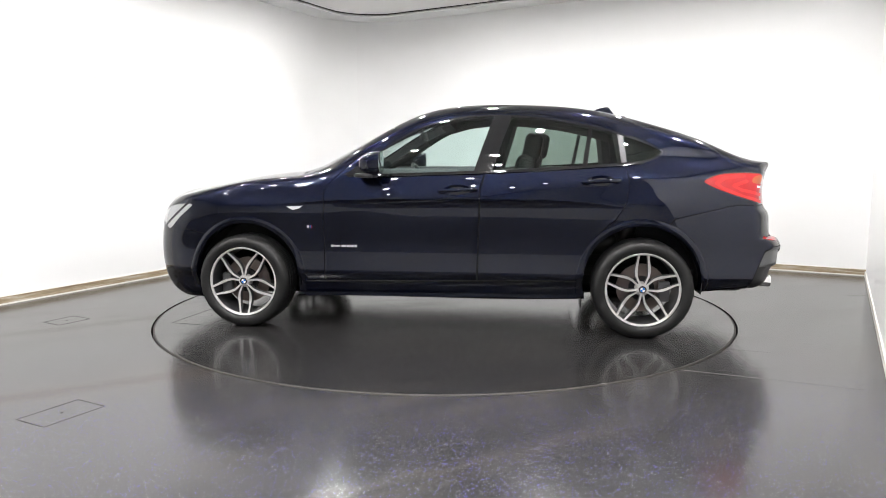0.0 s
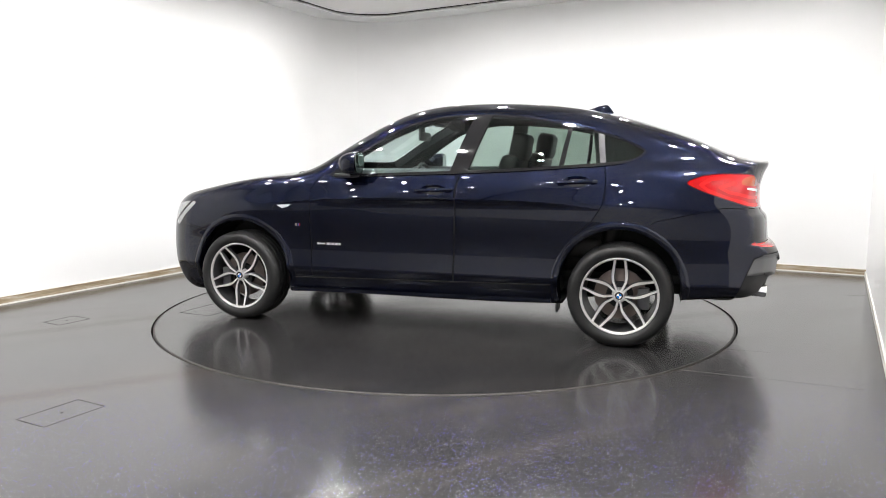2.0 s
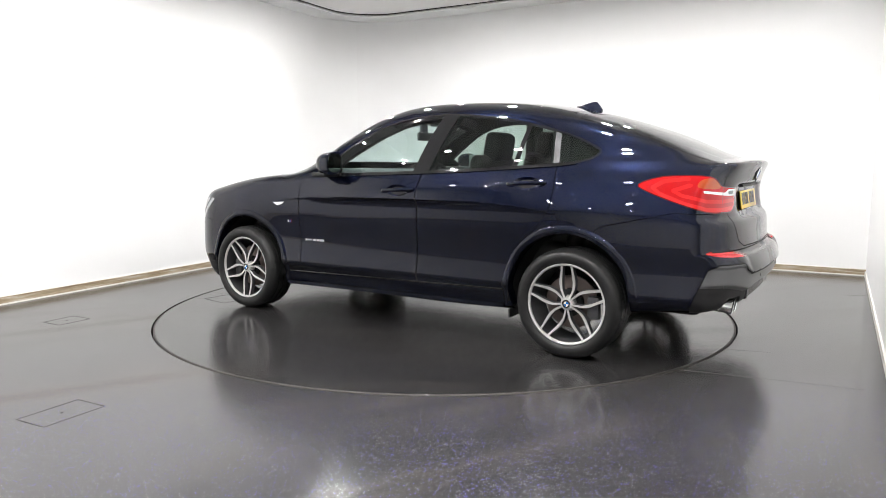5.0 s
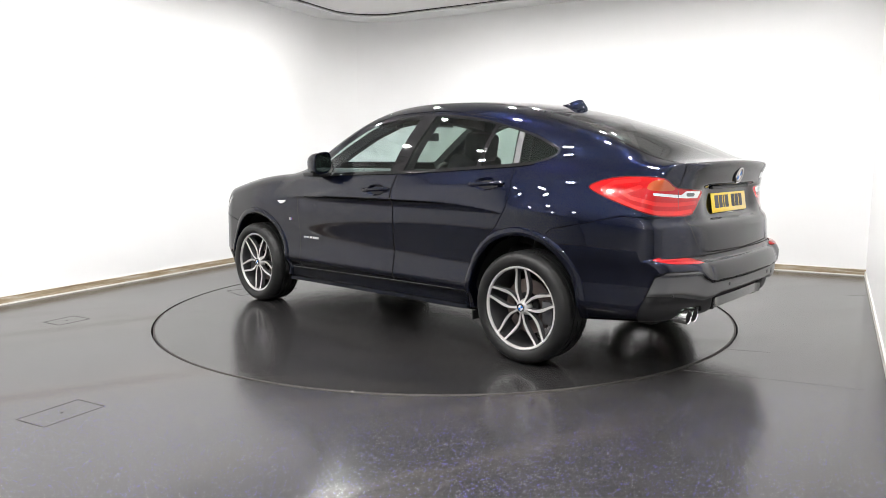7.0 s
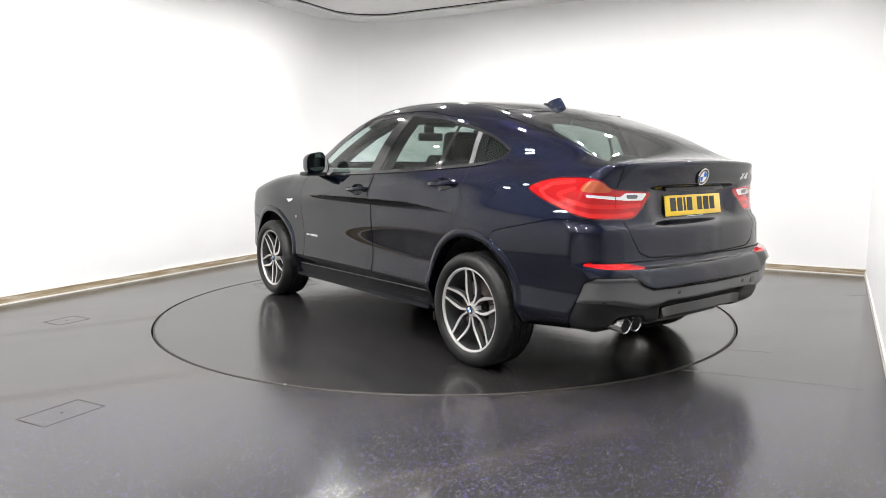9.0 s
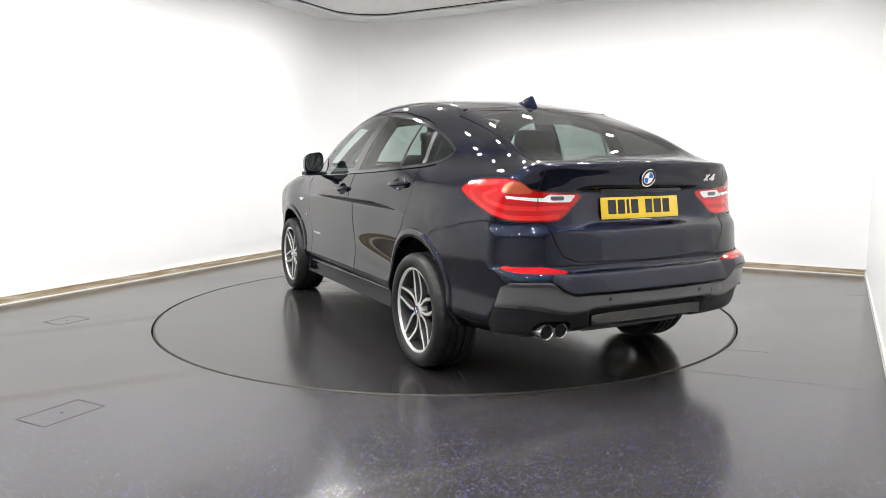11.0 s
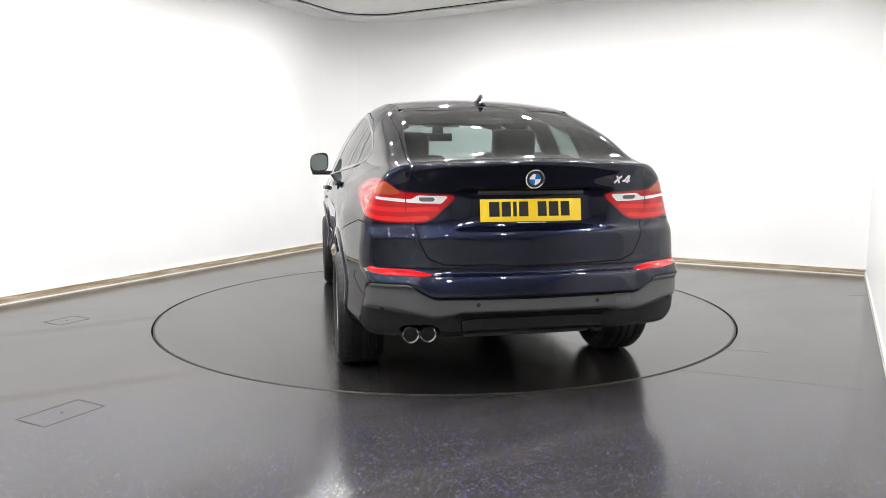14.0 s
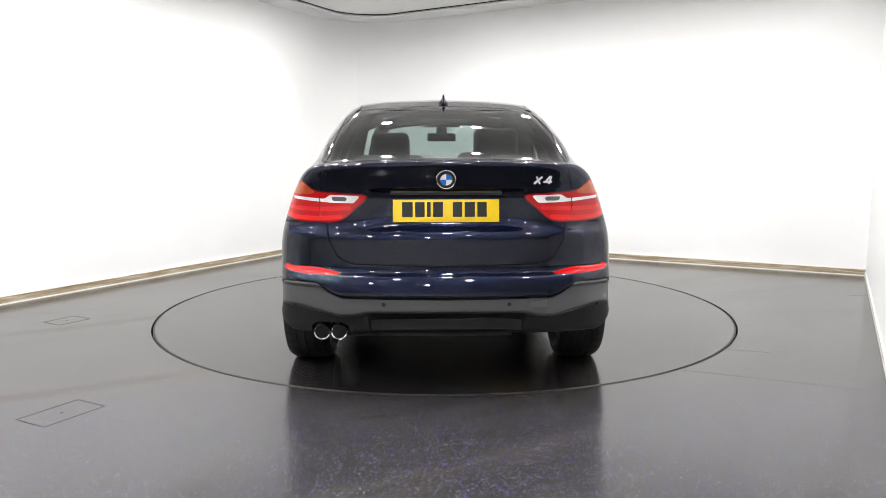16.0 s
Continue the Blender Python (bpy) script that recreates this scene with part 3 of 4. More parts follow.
def flowing(points, n=6):
    """A closed smooth outline through the points."""
    out = []
    k = len(points)
    for i in range(k):
        p0, p1, p2, p3 = (np.array(points[(i + j) % k], float) for j in (-1, 0, 1, 2))
        for s in range(n):
            t = s / n
            out.append(tuple(0.5 * (2 * p1 + (p2 - p0) * t + (2 * p0 - 5 * p1 + 4 * p2 - p3) * t * t + (3 * p1 - p0 - 3 * p2 + p3) * t ** 3)))
    return out


def mirrored(mesh):
    p, n, t = mesh
    m = np.array((1, -1, 1))
    return (np.concatenate([p, p * m]), np.concatenate([n, n * m]), np.concatenate([t, t[:, ::-1] + len(p)]))


def flip_side(mesh):
    p, n, t = mesh
    m = np.array((1, -1, 1))
    return p * m, n * m, t[:, ::-1]


def offset(mesh, d):
    p, n, t = mesh
    return p + n * d, n, t


def panel(name, mesh, mat, parent, label=""):
    p, n, t = mesh
    ob = mesh_object(name, p, t, mat, parent, normals=n)
    if label:
        tagged(ob, label)
    return ob


HUB_F, HUB_R = (1.405, 0.336), (-1.405, 0.336)
ARCH_F, ARCH_R, ARCH_RAD = (1.380, 0.372), (-1.395, 0.378), 0.388

car = empty("car")
tagged(car, "dark blue coupe SUV with five doors on a turntable", "car")

SIDE_GLASS = flowing([(0.64, 1.098), (0.47, 1.222), (0.318, 1.325), (0.112, 1.438), (-0.09, 1.496), (-0.28, 1.515), (-0.50, 1.514), (-0.69, 1.499), (-0.878, 1.474), (-1.03, 1.442), (-1.224, 1.394), (-1.376, 1.345), (-1.50, 1.287), (-1.538, 1.255), (-1.50, 1.215), (-1.42, 1.188), (-1.28, 1.170), (-0.69, 1.133), (-0.31, 1.117), (0.04, 1.106), (0.42, 1.095)])


LAMP_SHAPE = flowing([(0.385, 1.032), (0.44, 0.965), (0.52, 0.908), (0.66, 0.902), (0.80, 0.906), (0.93, 0.925), (1.10, 0.975), (1.22, 1.020), (1.275, 1.058), (1.20, 1.090), (1.08, 1.112), (0.92, 1.117), (0.80, 1.110), (0.74, 1.090), (0.67, 1.058), (0.50, 1.045)])


def beyond(x, z, low, high):
    """Distance behind a leaning pillar line given at the heights 1.12 and 1.52."""
    at = low + (high - low) * (z - 1.12) / 0.40
    return x - at


def build_shell():
    whole = shell_mesh()
    # wheel arches
    for c in (ARCH_F, ARCH_R):
        p = whole[0]
        d = np.maximum(np.hypot(p[:, 0] - c[0], p[:, 2] - c[1]) - ARCH_RAD, 0.58 - p[:, 1])
        whole = cut(whole, d)[1]
    p = whole[0]
    # side windows
    d = np.maximum(outline(SIDE_GLASS, p[:, 0], p[:, 2]), np.maximum(0.45 - p[:, 1], 1.05 - p[:, 2]))
    dlo, whole = cut(whole, d)
    # backlight
    p = whole[0]
    back = flowing([(-1.385, 0.0), (-1.40, 0.30), (-1.44, 0.48), (-1.52, 0.535), (-1.8, 0.568), (-2.09, 0.585), (-2.165, 0.560), (-2.195, 0.30), (-2.20, 0.0), (-2.195, -0.30), (-2.165, -0.560), (-2.09, -0.585), (-1.8, -0.568), (-1.52, -0.535), (-1.44, -0.48), (-1.40, -0.30)])
    d = np.maximum(outline(back, p[:, 0], p[:, 1]), 1.15 - p[:, 2])
    rear_glass, whole = cut(whole, d)
    # windscreen
    p = whole[0]
    front = flowing([(0.94, 0.0), (0.90, 0.35), (0.80, 0.66), (0.70, 0.70), (0.30, 0.615), (0.10, 0.57), (0.09, 0.50), (0.14, 0.0), (0.09, -0.5), (0.10, -0.57), (0.30, -0.615), (0.70, -0.70), (0.80, -0.66), (0.90, -0.35)])
    d = np.maximum(outline(front, p[:, 0], p[:, 1]), 1.05 - p[:, 2])
    screen, whole = cut(whole, d)
    liner = offset(whole, -0.012)
    # tail lamps wrap round the corner
    p = whole[0]
    s = p[:, 1] + p[:, 0] + 2.25
    d = np.maximum(outline(LAMP_SHAPE, s, p[:, 2]), p[:, 0] + 1.6)
    tail_lamp, whole = cut(whole, d)
    # head lamp
    p = whole[0]
    head_shape = flowing([(2.02, 0.715), (2.10, 0.79), (2.02, 0.858), (1.89, 0.890), (1.785, 0.890), (1.81, 0.858), (1.90, 0.790), (1.98, 0.718)])
    d = np.maximum(outline(head_shape, p[:, 0], p[:, 2]), 0.35 - p[:, 1])
    head_lamp, whole = cut(whole, d)
    panels = {}

    def take(name, distance, gap=0.0028):
        nonlocal whole
        d = distance(whole[0])
        mine, rest = cut(whole, d + gap)
        d2 = distance(rest[0])
        whole = cut(rest, d2 - gap)[1]
        panels[name] = mine

    # doors
    f_door = [(0.80, 0.40), (0.80, 0.75), (0.79, 1.00), (0.70, 1.10), (0.55, 1.24), (0.16, 1.455), (-0.10, 1.525), (-0.46, 1.535), (-0.305, 1.0), (-0.285, 0.40), (-0.285, 0.36), (0.80, 0.345)]
    r_door = [(-0.291, 0.36), (-0.291, 0.42), (-0.311, 1.0), (-0.466, 1.535), (-0.70, 1.52), (-1.05, 1.46), (-1.20, 1.415), (-1.285, 1.17), (-1.300, 1.05), (-1.285, 0.92), (-1.22, 0.81), (-1.10, 0.71), (-1.02, 0.58), (-0.985, 0.44), (-0.985, 0.39)]
    take("front_door", lambda p: np.maximum(outline(f_door, p[:, 0], p[:, 2]), 0.45 - p[:, 1]))
    take("rear_door", lambda p: np.maximum(outline(r_door, p[:, 0], p[:, 2]), 0.45 - p[:, 1]))
    gate = [(0.0, 0.695), (0.45, 0.705), (0.525, 0.735), (0.570, 0.82), (0.585, 0.90), (0.62, 1.06), (0.60, 1.14), (0.585, 1.5), (0.0, 1.5), (-0.3, 1.5), (-0.3, 0.695)]
    take("tailgate", lambda p: np.maximum(outline(gate, p[:, 1], p[:, 2]), p[:, 0] + 1.35), 0.003)
    # the skirt of the rear bumper
    skirt = [(0.0, 0.545), (0.50, 0.550), (0.565, 0.580), (0.625, 0.625), (0.80, 0.625), (0.845, 0.56), (0.87, 0.40), (0.86, 0.2), (0.0, 0.2), (-0.3, 0.2), (-0.3, 0.545)]
    take("bumper_skirt", lambda p: np.maximum(outline(skirt, p[:, 1], p[:, 2]), p[:, 0] + 2.08 + 0.4 * (p[:, 2] - 0.3)), 0.003)
    under = [(0.0, 0.464), (0.38, 0.464), (0.43, 0.453), (0.50, 0.446), (0.60, 0.466), (0.72, 0.488), (0.90, 0.496), (0.90, 0.2), (-0.3, 0.2), (-0.3, 0.464)]
    dsk = panels["bumper_skirt"]
    panels["diffuser"], panels["bumper_skirt"] = cut(dsk, np.maximum(outline(under, dsk[0][:, 1], dsk[0][:, 2]), dsk[0][:, 0] + 1.9))
    bump_line = [(-3, 0.70), (-2.2, 0.90), (-2.0, 0.905), (-1.85, 0.872), (-1.70, 0.838), (-1.60, 0.815), (-1.50, 0.70), (-1.50, 0.1), (-3, 0.1)]
    take("rear_bumper", lambda p: np.maximum(np.maximum(outline(bump_line, p[:, 0], p[:, 2]), p[:, 0] + 1.5), np.where(p[:, 0] < -2.2, p[:, 2] - 0.69, p[:, 2] - 0.92)))
    rb = panels["rear_bumper"]
    flash = flowing([(0.51, 0.660), (0.64, 0.660), (0.76, 0.666), (0.81, 0.680), (0.78, 0.696), (0.69, 0.694), (0.60, 0.682)], 4)
    panels["reflector"], panels["rear_bumper"] = cut(rb, np.maximum(outline(flash, rb[0][:, 1], rb[0][:, 2]), rb[0][:, 0] + 1.9))
    nose_line = [(3, 0.76), (2.0, 0.74), (1.80, 0.70), (1.60, 0.66), (1.60, 0.1), (3, 0.1)]
    take("front_bumper", lambda p: outline(nose_line, p[:, 0], p[:, 2]))
    hood = [(2.11, 0.0), (2.05, 0.45), (1.90, 0.64), (1.60, 0.72), (1.20, 0.76), (0.98, 0.76), (0.96, 0.6), (1.02, 0.0), (0.96, -0.6), (0.98, -0.76), (1.20, -0.76), (1.60, -0.72), (1.90, -0.64), (2.05, -0.45)]
    take("bonnet", lambda p: np.maximum(outline(hood, p[:, 0], p[:, 1]), 0.80 - p[:, 2]))
    take("roof_panel", lambda p: np.maximum(outline(flowing([(0.02, 0.0), (-0.02, 0.40), (-0.10, 0.52), (-0.6, 0.545), (-1.15, 0.52), (-1.27, 0.48), (-1.28, 0.0), (-1.27, -0.48), (-1.15, -0.52), (-0.6, -0.545), (-0.10, -0.52), (-0.02, -0.40)]), p[:, 0], p[:, 1]), 1.40 - p[:, 2]))
    sill_line = [(1.0, 0.335), (-1.0, 0.378), (-1.0, 0.1), (1.0, 0.1)]
    take("sill", lambda p: np.maximum(outline(sill_line, p[:, 0], p[:, 2]), 0.5 - p[:, 1]), 0.0012)
    panels["body"] = whole
    # finger hollows behind the door handles
    cups = []
    for name, (cx, cz) in (("front_door", (-0.155, 0.998)), ("rear_door", (-1.118, 1.060))):
        p = panels[name][0]
        e = np.hypot((p[:, 0] - cx) / 0.095, (p[:, 2] - cz) / 0.040)
        e = np.where(p[:, 1] > 0.5, e, 9)
        cup, panels[name] = cut(panels[name], e - 1)
        q = cup[0]
        e = np.clip(np.hypot((q[:, 0] - cx) / 0.095, (q[:, 2] - cz) / 0.040), 0, 1)
        cups.append((q - cup[1] * (0.024 * (1 - e ** 2))[:, None], cup[1], cup[2]))
    panels["cups"] = cups
    return panels, dlo, rear_glass, screen, liner, tail_lamp, head_lamp


def notched(mesh):
    """Leaves room for the tail pipes under the bumper."""
    p = mesh[0]
    d = np.hypot(np.maximum(np.abs(p[:, 1] - 0.570) - 0.050, 0), np.maximum(np.abs(p[:, 2] - 0.335) - 0.030, 0)) - 0.052
    return cut(mesh, np.maximum(d, p[:, 0] + 1.9))[1]


panels, dlo, rear_glass, screen, liner, tail_lamp, head_lamp = build_shell()
panel("body", notched(mirrored(panels["body"])), M_PAINT, car)
panel("inner_shell", notched(mirrored(liner)), M_LINER, car)
panel("tailgate", mirrored(panels["tailgate"]), M_PAINT, car)
panel("rear_bumper", notched(mirrored(panels["rear_bumper"])), M_PAINT, car)
panel("bumper_skirt", notched(mirrored(panels["bumper_skirt"])), M_SATIN, car, "dark grey satin bumper skirt")
panel("front_bumper", mirrored(panels["front_bumper"]), M_PAINT, car)
panel("bonnet", mirrored(panels["bonnet"]), M_PAINT, car)
panel("rear_window", mirrored(rear_glass), M_GLASSB, car, "tinted rear window glass")
panel("windscreen", mirrored(screen), M_GLASS, car, "clear windscreen glass")
panel("roof_panel", mirrored(panels["roof_panel"]), M_BLACK, car, "black panoramic glass roof")
panel("diffuser", notched(mirrored(panels["diffuser"])), M_PLASTIC, car, "black rear diffuser")
for m in (panels["reflector"], flip_side(panels["reflector"])):
    panel("reflector", offset(m, 0.002), M_RED, car, "slim red bumper reflector")
door_parts = {}
for nm in ("front_door", "rear_door", "sill"):
    for m in (panels[nm], flip_side(panels[nm])):
        ob = panel(nm, m, M_PAINT, car)
        door_parts.setdefault(nm, []).append(ob)


def side_windows():
    """Panes and pillar covers of both flanks."""
    p = dlo[0]
    inner, frame_mesh = cut(dlo, outline(SIDE_GLASS, p[:, 0], p[:, 2]) + 0.014)
    lines = [("front_window", (-0.262, -0.392), M_GLASS, ""), ("pillar_cover", (-0.385, -0.515), M_BLACK, "gloss black pillar cover"),
             ("rear_window", (-0.985, -1.055), M_GLASSR, ""), ("window_divider", (-1.020, -1.080), M_BLACK, "gloss black window bar"),
             ("vent_window", (-1.262, -1.212), M_GLASSR, ""), ("pillar_strip", (-1.300, -1.250), M_STRIP, "satin grey pillar strip"),
             ("quarter_window", (-9, -9), M_GLASSR, "")]
    left = inner
    for name, (low, high), mat, label in lines:
        p = left[0]
        piece, left = cut(left, -beyond(p[:, 0], p[:, 2], low, high))
        if "window" not in name or "divider" in name:
            piece = offset(piece, 0.0015)
        for m in (piece, flip_side(piece)):
            panel(name, m, mat, car, label)
        if name == "quarter_window":
            for m in (offset(piece, -0.035), flip_side(offset(piece, -0.035))):
                panel("pillar_lining", m, M_LINER, car, "black pillar lining")
    for m in (offset(frame_mesh, 0.001), flip_side(offset(frame_mesh, 0.001))):
        panel("window_frame", m, M_BLACK, car, "gloss black window surround")


side_windows()


# ---------------------------------------------------------------- the car's fittings
def flank(x, z, inset=0.0):
    """The half-width of the shell at a place on the car's side."""
    lo, hi = 0.3, 1.1
    for _ in range(30):
        mid = (lo + hi) / 2
        if float(shell_value(np.array([x]), np.array([mid]), np.array([z]))[0]) < 0:
            lo = mid
        else:
            hi = mid
    return lo - inset


def stern(y, z):
    """The rear face of the shell behind the given place."""
    lo, hi = -1.9, -2.6
    for _ in range(30):
        mid = (lo + hi) / 2
        if float(shell_value(np.array([mid]), np.array([y]), np.array([z]))[0]) < 0:
            lo = mid
        else:
            hi = mid
    return lo


def tail_lamps():
    """Red lens with a white light bar, an amber corner and a dark band."""
    bar = [(0.875, 1.031), (0.67, 1.019), (0.62, 1.017), (0.58, 1.036), (0.415, 1.031), (0.45, 0.996), (0.58, 0.998), (0.62, 1.001), (0.67, 1.003), (0.87, 1.018)]
    amber = flowing([(0.70, 1.042), (0.69, 1.058), (0.745, 1.088), (0.80, 1.100), (0.87, 1.088), (0.90, 1.050), (0.80, 1.040)], 4)
    reverse = [(0.49, 1.006), (0.57, 1.006), (0.575, 1.026), (0.48, 1.026)]
    tubes = ([(0.52, 0.929), (0.66, 0.921), (0.84, 0.926), (1.00, 0.957), (1.14, 1.010), (1.185, 1.046), (1.10, 1.083), (0.94, 1.097)],
             [(0.47, 0.972), (0.66, 0.966), (0.85, 0.972), (1.01, 1.003), (1.06, 1.030), (0.94, 1.062)])
    seam = [(0.649, 0.85), (0.656, 0.85), (0.656, 1.0), (0.656, 1.15), (0.649, 1.15)]

    def s_of(m):
        return m[0][:, 1] + m[0][:, 0] + 2.25

    def from_line(points, m):
        """Distance from an open line on the lens."""
        q = np.stack([s_of(m), m[0][:, 2]], 1)
        best = np.full(len(q), 9.0)
        for u, w in zip(np.array(points), np.array(points[1:])):
            h = np.clip(((q - u) @ (w - u)) / ((w - u) @ (w - u)), 0, 1)
            best = np.minimum(best, np.linalg.norm(q - u - h[:, None] * (w - u), axis=1))
        return best

    whole = cut(tail_lamp, outline(seam, s_of(tail_lamp), tail_lamp[0][:, 2]))[1]
    rest, border = cut(whole, outline(LAMP_SHAPE, s_of(whole), whole[0][:, 2]) + 0.006)
    pieces = [("lens_border", border, M_DARKRED, "dark red lens border")]
    for name, shape, mat, lift, label in (("reverse_lens", reverse, M_STRIP, 0.0, "grey reversing lens"), ("light_bar", bar, M_CLEAR, 0.0, "white light bar"),
                                          ("indicator", amber, M_AMBER, 0.0, "smoked amber lens")):
        piece, rest = cut(rest, outline(shape, s_of(rest), rest[0][:, 2]))
        pieces.append((name, offset(piece, lift), mat, label))
    for tube in tubes:
        piece, rest = cut(rest, from_line(tube, rest) - 0.0105)
        pieces.append(("light_guide", piece, M_GUIDE, "bright red light guide"))
    for f in ((lambda m: m), flip_side):
        lamp = panel("tail_lamp", f(rest), M_RED, car, "glossy red wraparound rear lamp")
        for name, piece, mat, label in pieces:
            panel(name, f(piece), mat, lamp, label)
        p = head_lamp[0]
        slit = np.abs(p[:, 2] - 0.80 - 0.75 * (1.95 - p[:, 0])) - 0.010
        bezel, lens = cut(head_lamp, slit)
        front = panel("head_lamp", f(lens), M_HEAD, car, "clear headlamp lens")
        panel("lamp_bezel", f(offset(bezel, -0.003)), M_BLACK, front, "black headlamp bezel")


tail_lamps()


def arch_lips():
    for cx, cz in (ARCH_F, ARCH_R):
        rows = []
        for i in range(57):
            a = radians(-14 + 208 * i / 56)
            row = []
            for r, out in ((0.380, -0.055), (0.385, -0.004), (0.389, 0.008), (0.402, 0.0125), (0.420, 0.011), (0.434, 0.006), (0.440, -0.004)):
                x, z = cx + r * math.cos(a), cz + r * math.sin(a)
                row.append((x, min(flank(x, max(z, 0.31)), 0.931) + out, z))
            rows.append(row)
        for s in (1, -1):
            bm = bmesh.new()
            vs = [[bm.verts.new((x, y * s, z)) for x, y, z in row] for row in rows]
            for i in range(56):
                for j in range(6):
                    bm.faces.new((vs[i][j], vs[i + 1][j], vs[i + 1][j + 1], vs[i][j + 1]))
            part("arch_lip", bm, M_PAINT, car)
            bm = bmesh.new()
            ring = [[bm.verts.new((cx + 0.392 * math.cos(radians(-10 + 200 * i / 40)), s * y, cz + 0.392 * math.sin(radians(-10 + 200 * i / 40)))) for y in (0.58, 0.90)] for i in range(41)]
            for i in range(40):
                bm.faces.new((ring[i][0], ring[i + 1][0], ring[i + 1][1], ring[i][1]))
            bm.faces.new([q[0] for q in ring])
            part("arch_liner", bm, M_LINER, car)


arch_lips()


def roundel(parent, at, r, turn):
    """A round enamel badge with four quarters and a bright ring."""
    m = Matrix.Translation(at) @ turn
    badge = part("badge", lathe(bmesh.new(), [(0.0, 0.0), (r, 0.0), (r, 0.003), (r * 0.94, 0.006), (r * 0.60, 0.004), (0.0, 0.004)], 32, m), M_INK, parent, "round enamel badge")
    part("badge_ring", lathe(bmesh.new(), [(r * 0.90, 0.004), (r * 1.0, 0.001), (r * 1.03, 0.005), (r * 0.97, 0.0085), (r * 0.89, 0.007)], 32, m, True), M_CHROME, badge)
    part("badge_ring", lathe(bmesh.new(), [(r * 0.60, 0.004), (r * 0.66, 0.004), (r * 0.66, 0.0065), (r * 0.60, 0.0065)], 32, m, True), M_CHROME, badge)
    for q in range(4):
        bm = bmesh.new()
        pts = [(0, 0)] + [(r * 0.60 * math.cos(radians(90 * q + 9 * i)), r * 0.60 * math.sin(radians(90 * q + 9 * i))) for i in range(11)]
        lo = [bm.verts.new(m @ Vector((x, y, 0.003))) for x, y in pts]
        hi = [bm.verts.new(m @ Vector((x, y, 0.006))) for x, y in pts]
        bm.faces.new(hi)
        for i in range(len(pts)):
            bm.faces.new((lo[i - 1], lo[i], hi[i], hi[i - 1]))
        part("badge_quarter", bm, M_WHITE if q % 2 else M_BLUE, badge, smooth=False)
    return badge


def make_wheel(at, side, phase):
    w = empty("wheel")
    w.parent = car
    w.location = at
    tagged(w, "five twin-spoke alloy wheel with a black tyre")
    m = pose(0, 0, 0, -90 * side, 0, 0)
    # tyre with its tread grooves
    prof = [(0.243, -0.004), (0.252, 0.016), (0.270, 0.026), (0.292, 0.030), (0.312, 0.024), (0.325, 0.010), (0.3325, -0.008)]
    edge = -0.012
    for g in range(4):
        prof += [(0.3355, edge), (0.3365, edge - 0.034), (0.3285, edge - 0.036), (0.3285, edge - 0.044)]
        edge -= 0.046
    prof += [(0.3355, edge), (0.331, edge - 0.012), (0.310, edge - 0.034), (0.275, edge - 0.036), (0.243, edge - 0.008)]
    bm = lathe(bmesh.new(), prof, 180, m, True)
    bm.verts.ensure_lookup_table()
    n = len(prof)
    for i in range(180):
        for j, (r, h) in enumerate(prof):
            outer = j in (5, 6, 7, 8) or j >= n - 8 and j < n - 2
            if r > 0.3 and (i + (2 if j > n // 2 else 0)) % 5 == 0 and outer:
                v = bm.verts[i * n + j]
                axis = m.to_3x3() @ Vector((0, 0, 1))
                flat = v.co - axis * v.co.dot(axis)
                v.co -= flat.normalized() * 0.003
    part("tyre", bm, M_TYRE, w, "black treaded tyre")
    rim = part("rim", lathe(bmesh.new(), [(0.252, 0.004), (0.250, 0.010), (0.245, 0.012), (0.238, 0.008), (0.232, -0.008), (0.229, -0.030), (0.222, -0.19), (0.230, -0.20), (0.246, -0.19), (0.246, -0.01)], 80, m, True), M_ALLOYD, w, "dark alloy rim barrel")
    part("rim_lip", lathe(bmesh.new(), [(0.2535, 0.004), (0.2515, 0.0112), (0.2450, 0.0132), (0.2375, 0.0095), (0.2345, 0.000), (0.2405, 0.003), (0.2480, 0.002)], 80, m, True), M_ALLOY, rim, "bright machined rim lip")
    for k in range(5):
        bm = bmesh.new()
        for hand in (1, -1):
            rows = []
            for r, off, wide, h, deep in ((0.030, 0.013, 0.016, -0.010, 0.035), (0.062, 0.026, 0.0165, -0.012, 0.034), (0.095, 0.0395, 0.0175, -0.013, 0.033), (0.125, 0.0435, 0.0205, -0.012, 0.032), (0.150, 0.0430, 0.0215, -0.010, 0.032),
                                          (0.180, 0.0390, 0.0190, -0.006, 0.032), (0.208, 0.0345, 0.0160, -0.002, 0.032), (0.238, 0.0310, 0.0180, 0.006, 0.034)):
                a = radians(90 + 72 * k + phase)
                u, v = Vector((math.cos(a), math.sin(a), 0)), Vector((-math.sin(a), math.cos(a), 0)) * hand
                c = u * math.sqrt(max(r * r - off * off, 1e-5)) + v * off
                row = [(-wide * 0.60, h - deep), (-wide * 0.47, h - 0.003), (-wide * 0.40, h), (wide * 0.34, h + 0.001), (wide * 0.42, h - 0.004), (wide * 0.60, h - deep)]
                rows.append([bm.verts.new(m @ (c + v * o + Vector((0, 0, z)))) for o, z in row])
            for i in range(len(rows) - 1):
                for j in range(5):
                    bm.faces.new((rows[i][j], rows[i + 1][j], rows[i + 1][j + 1], rows[i][j + 1]))
                bm.faces.new((rows[i][5], rows[i + 1][5], rows[i + 1][0], rows[i][0]))
        spoke = part("spoke", bm, M_ALLOY, rim, "machined silver twin spoke with dark flanks")
        spoke.data.materials.append(M_ALLOYD)
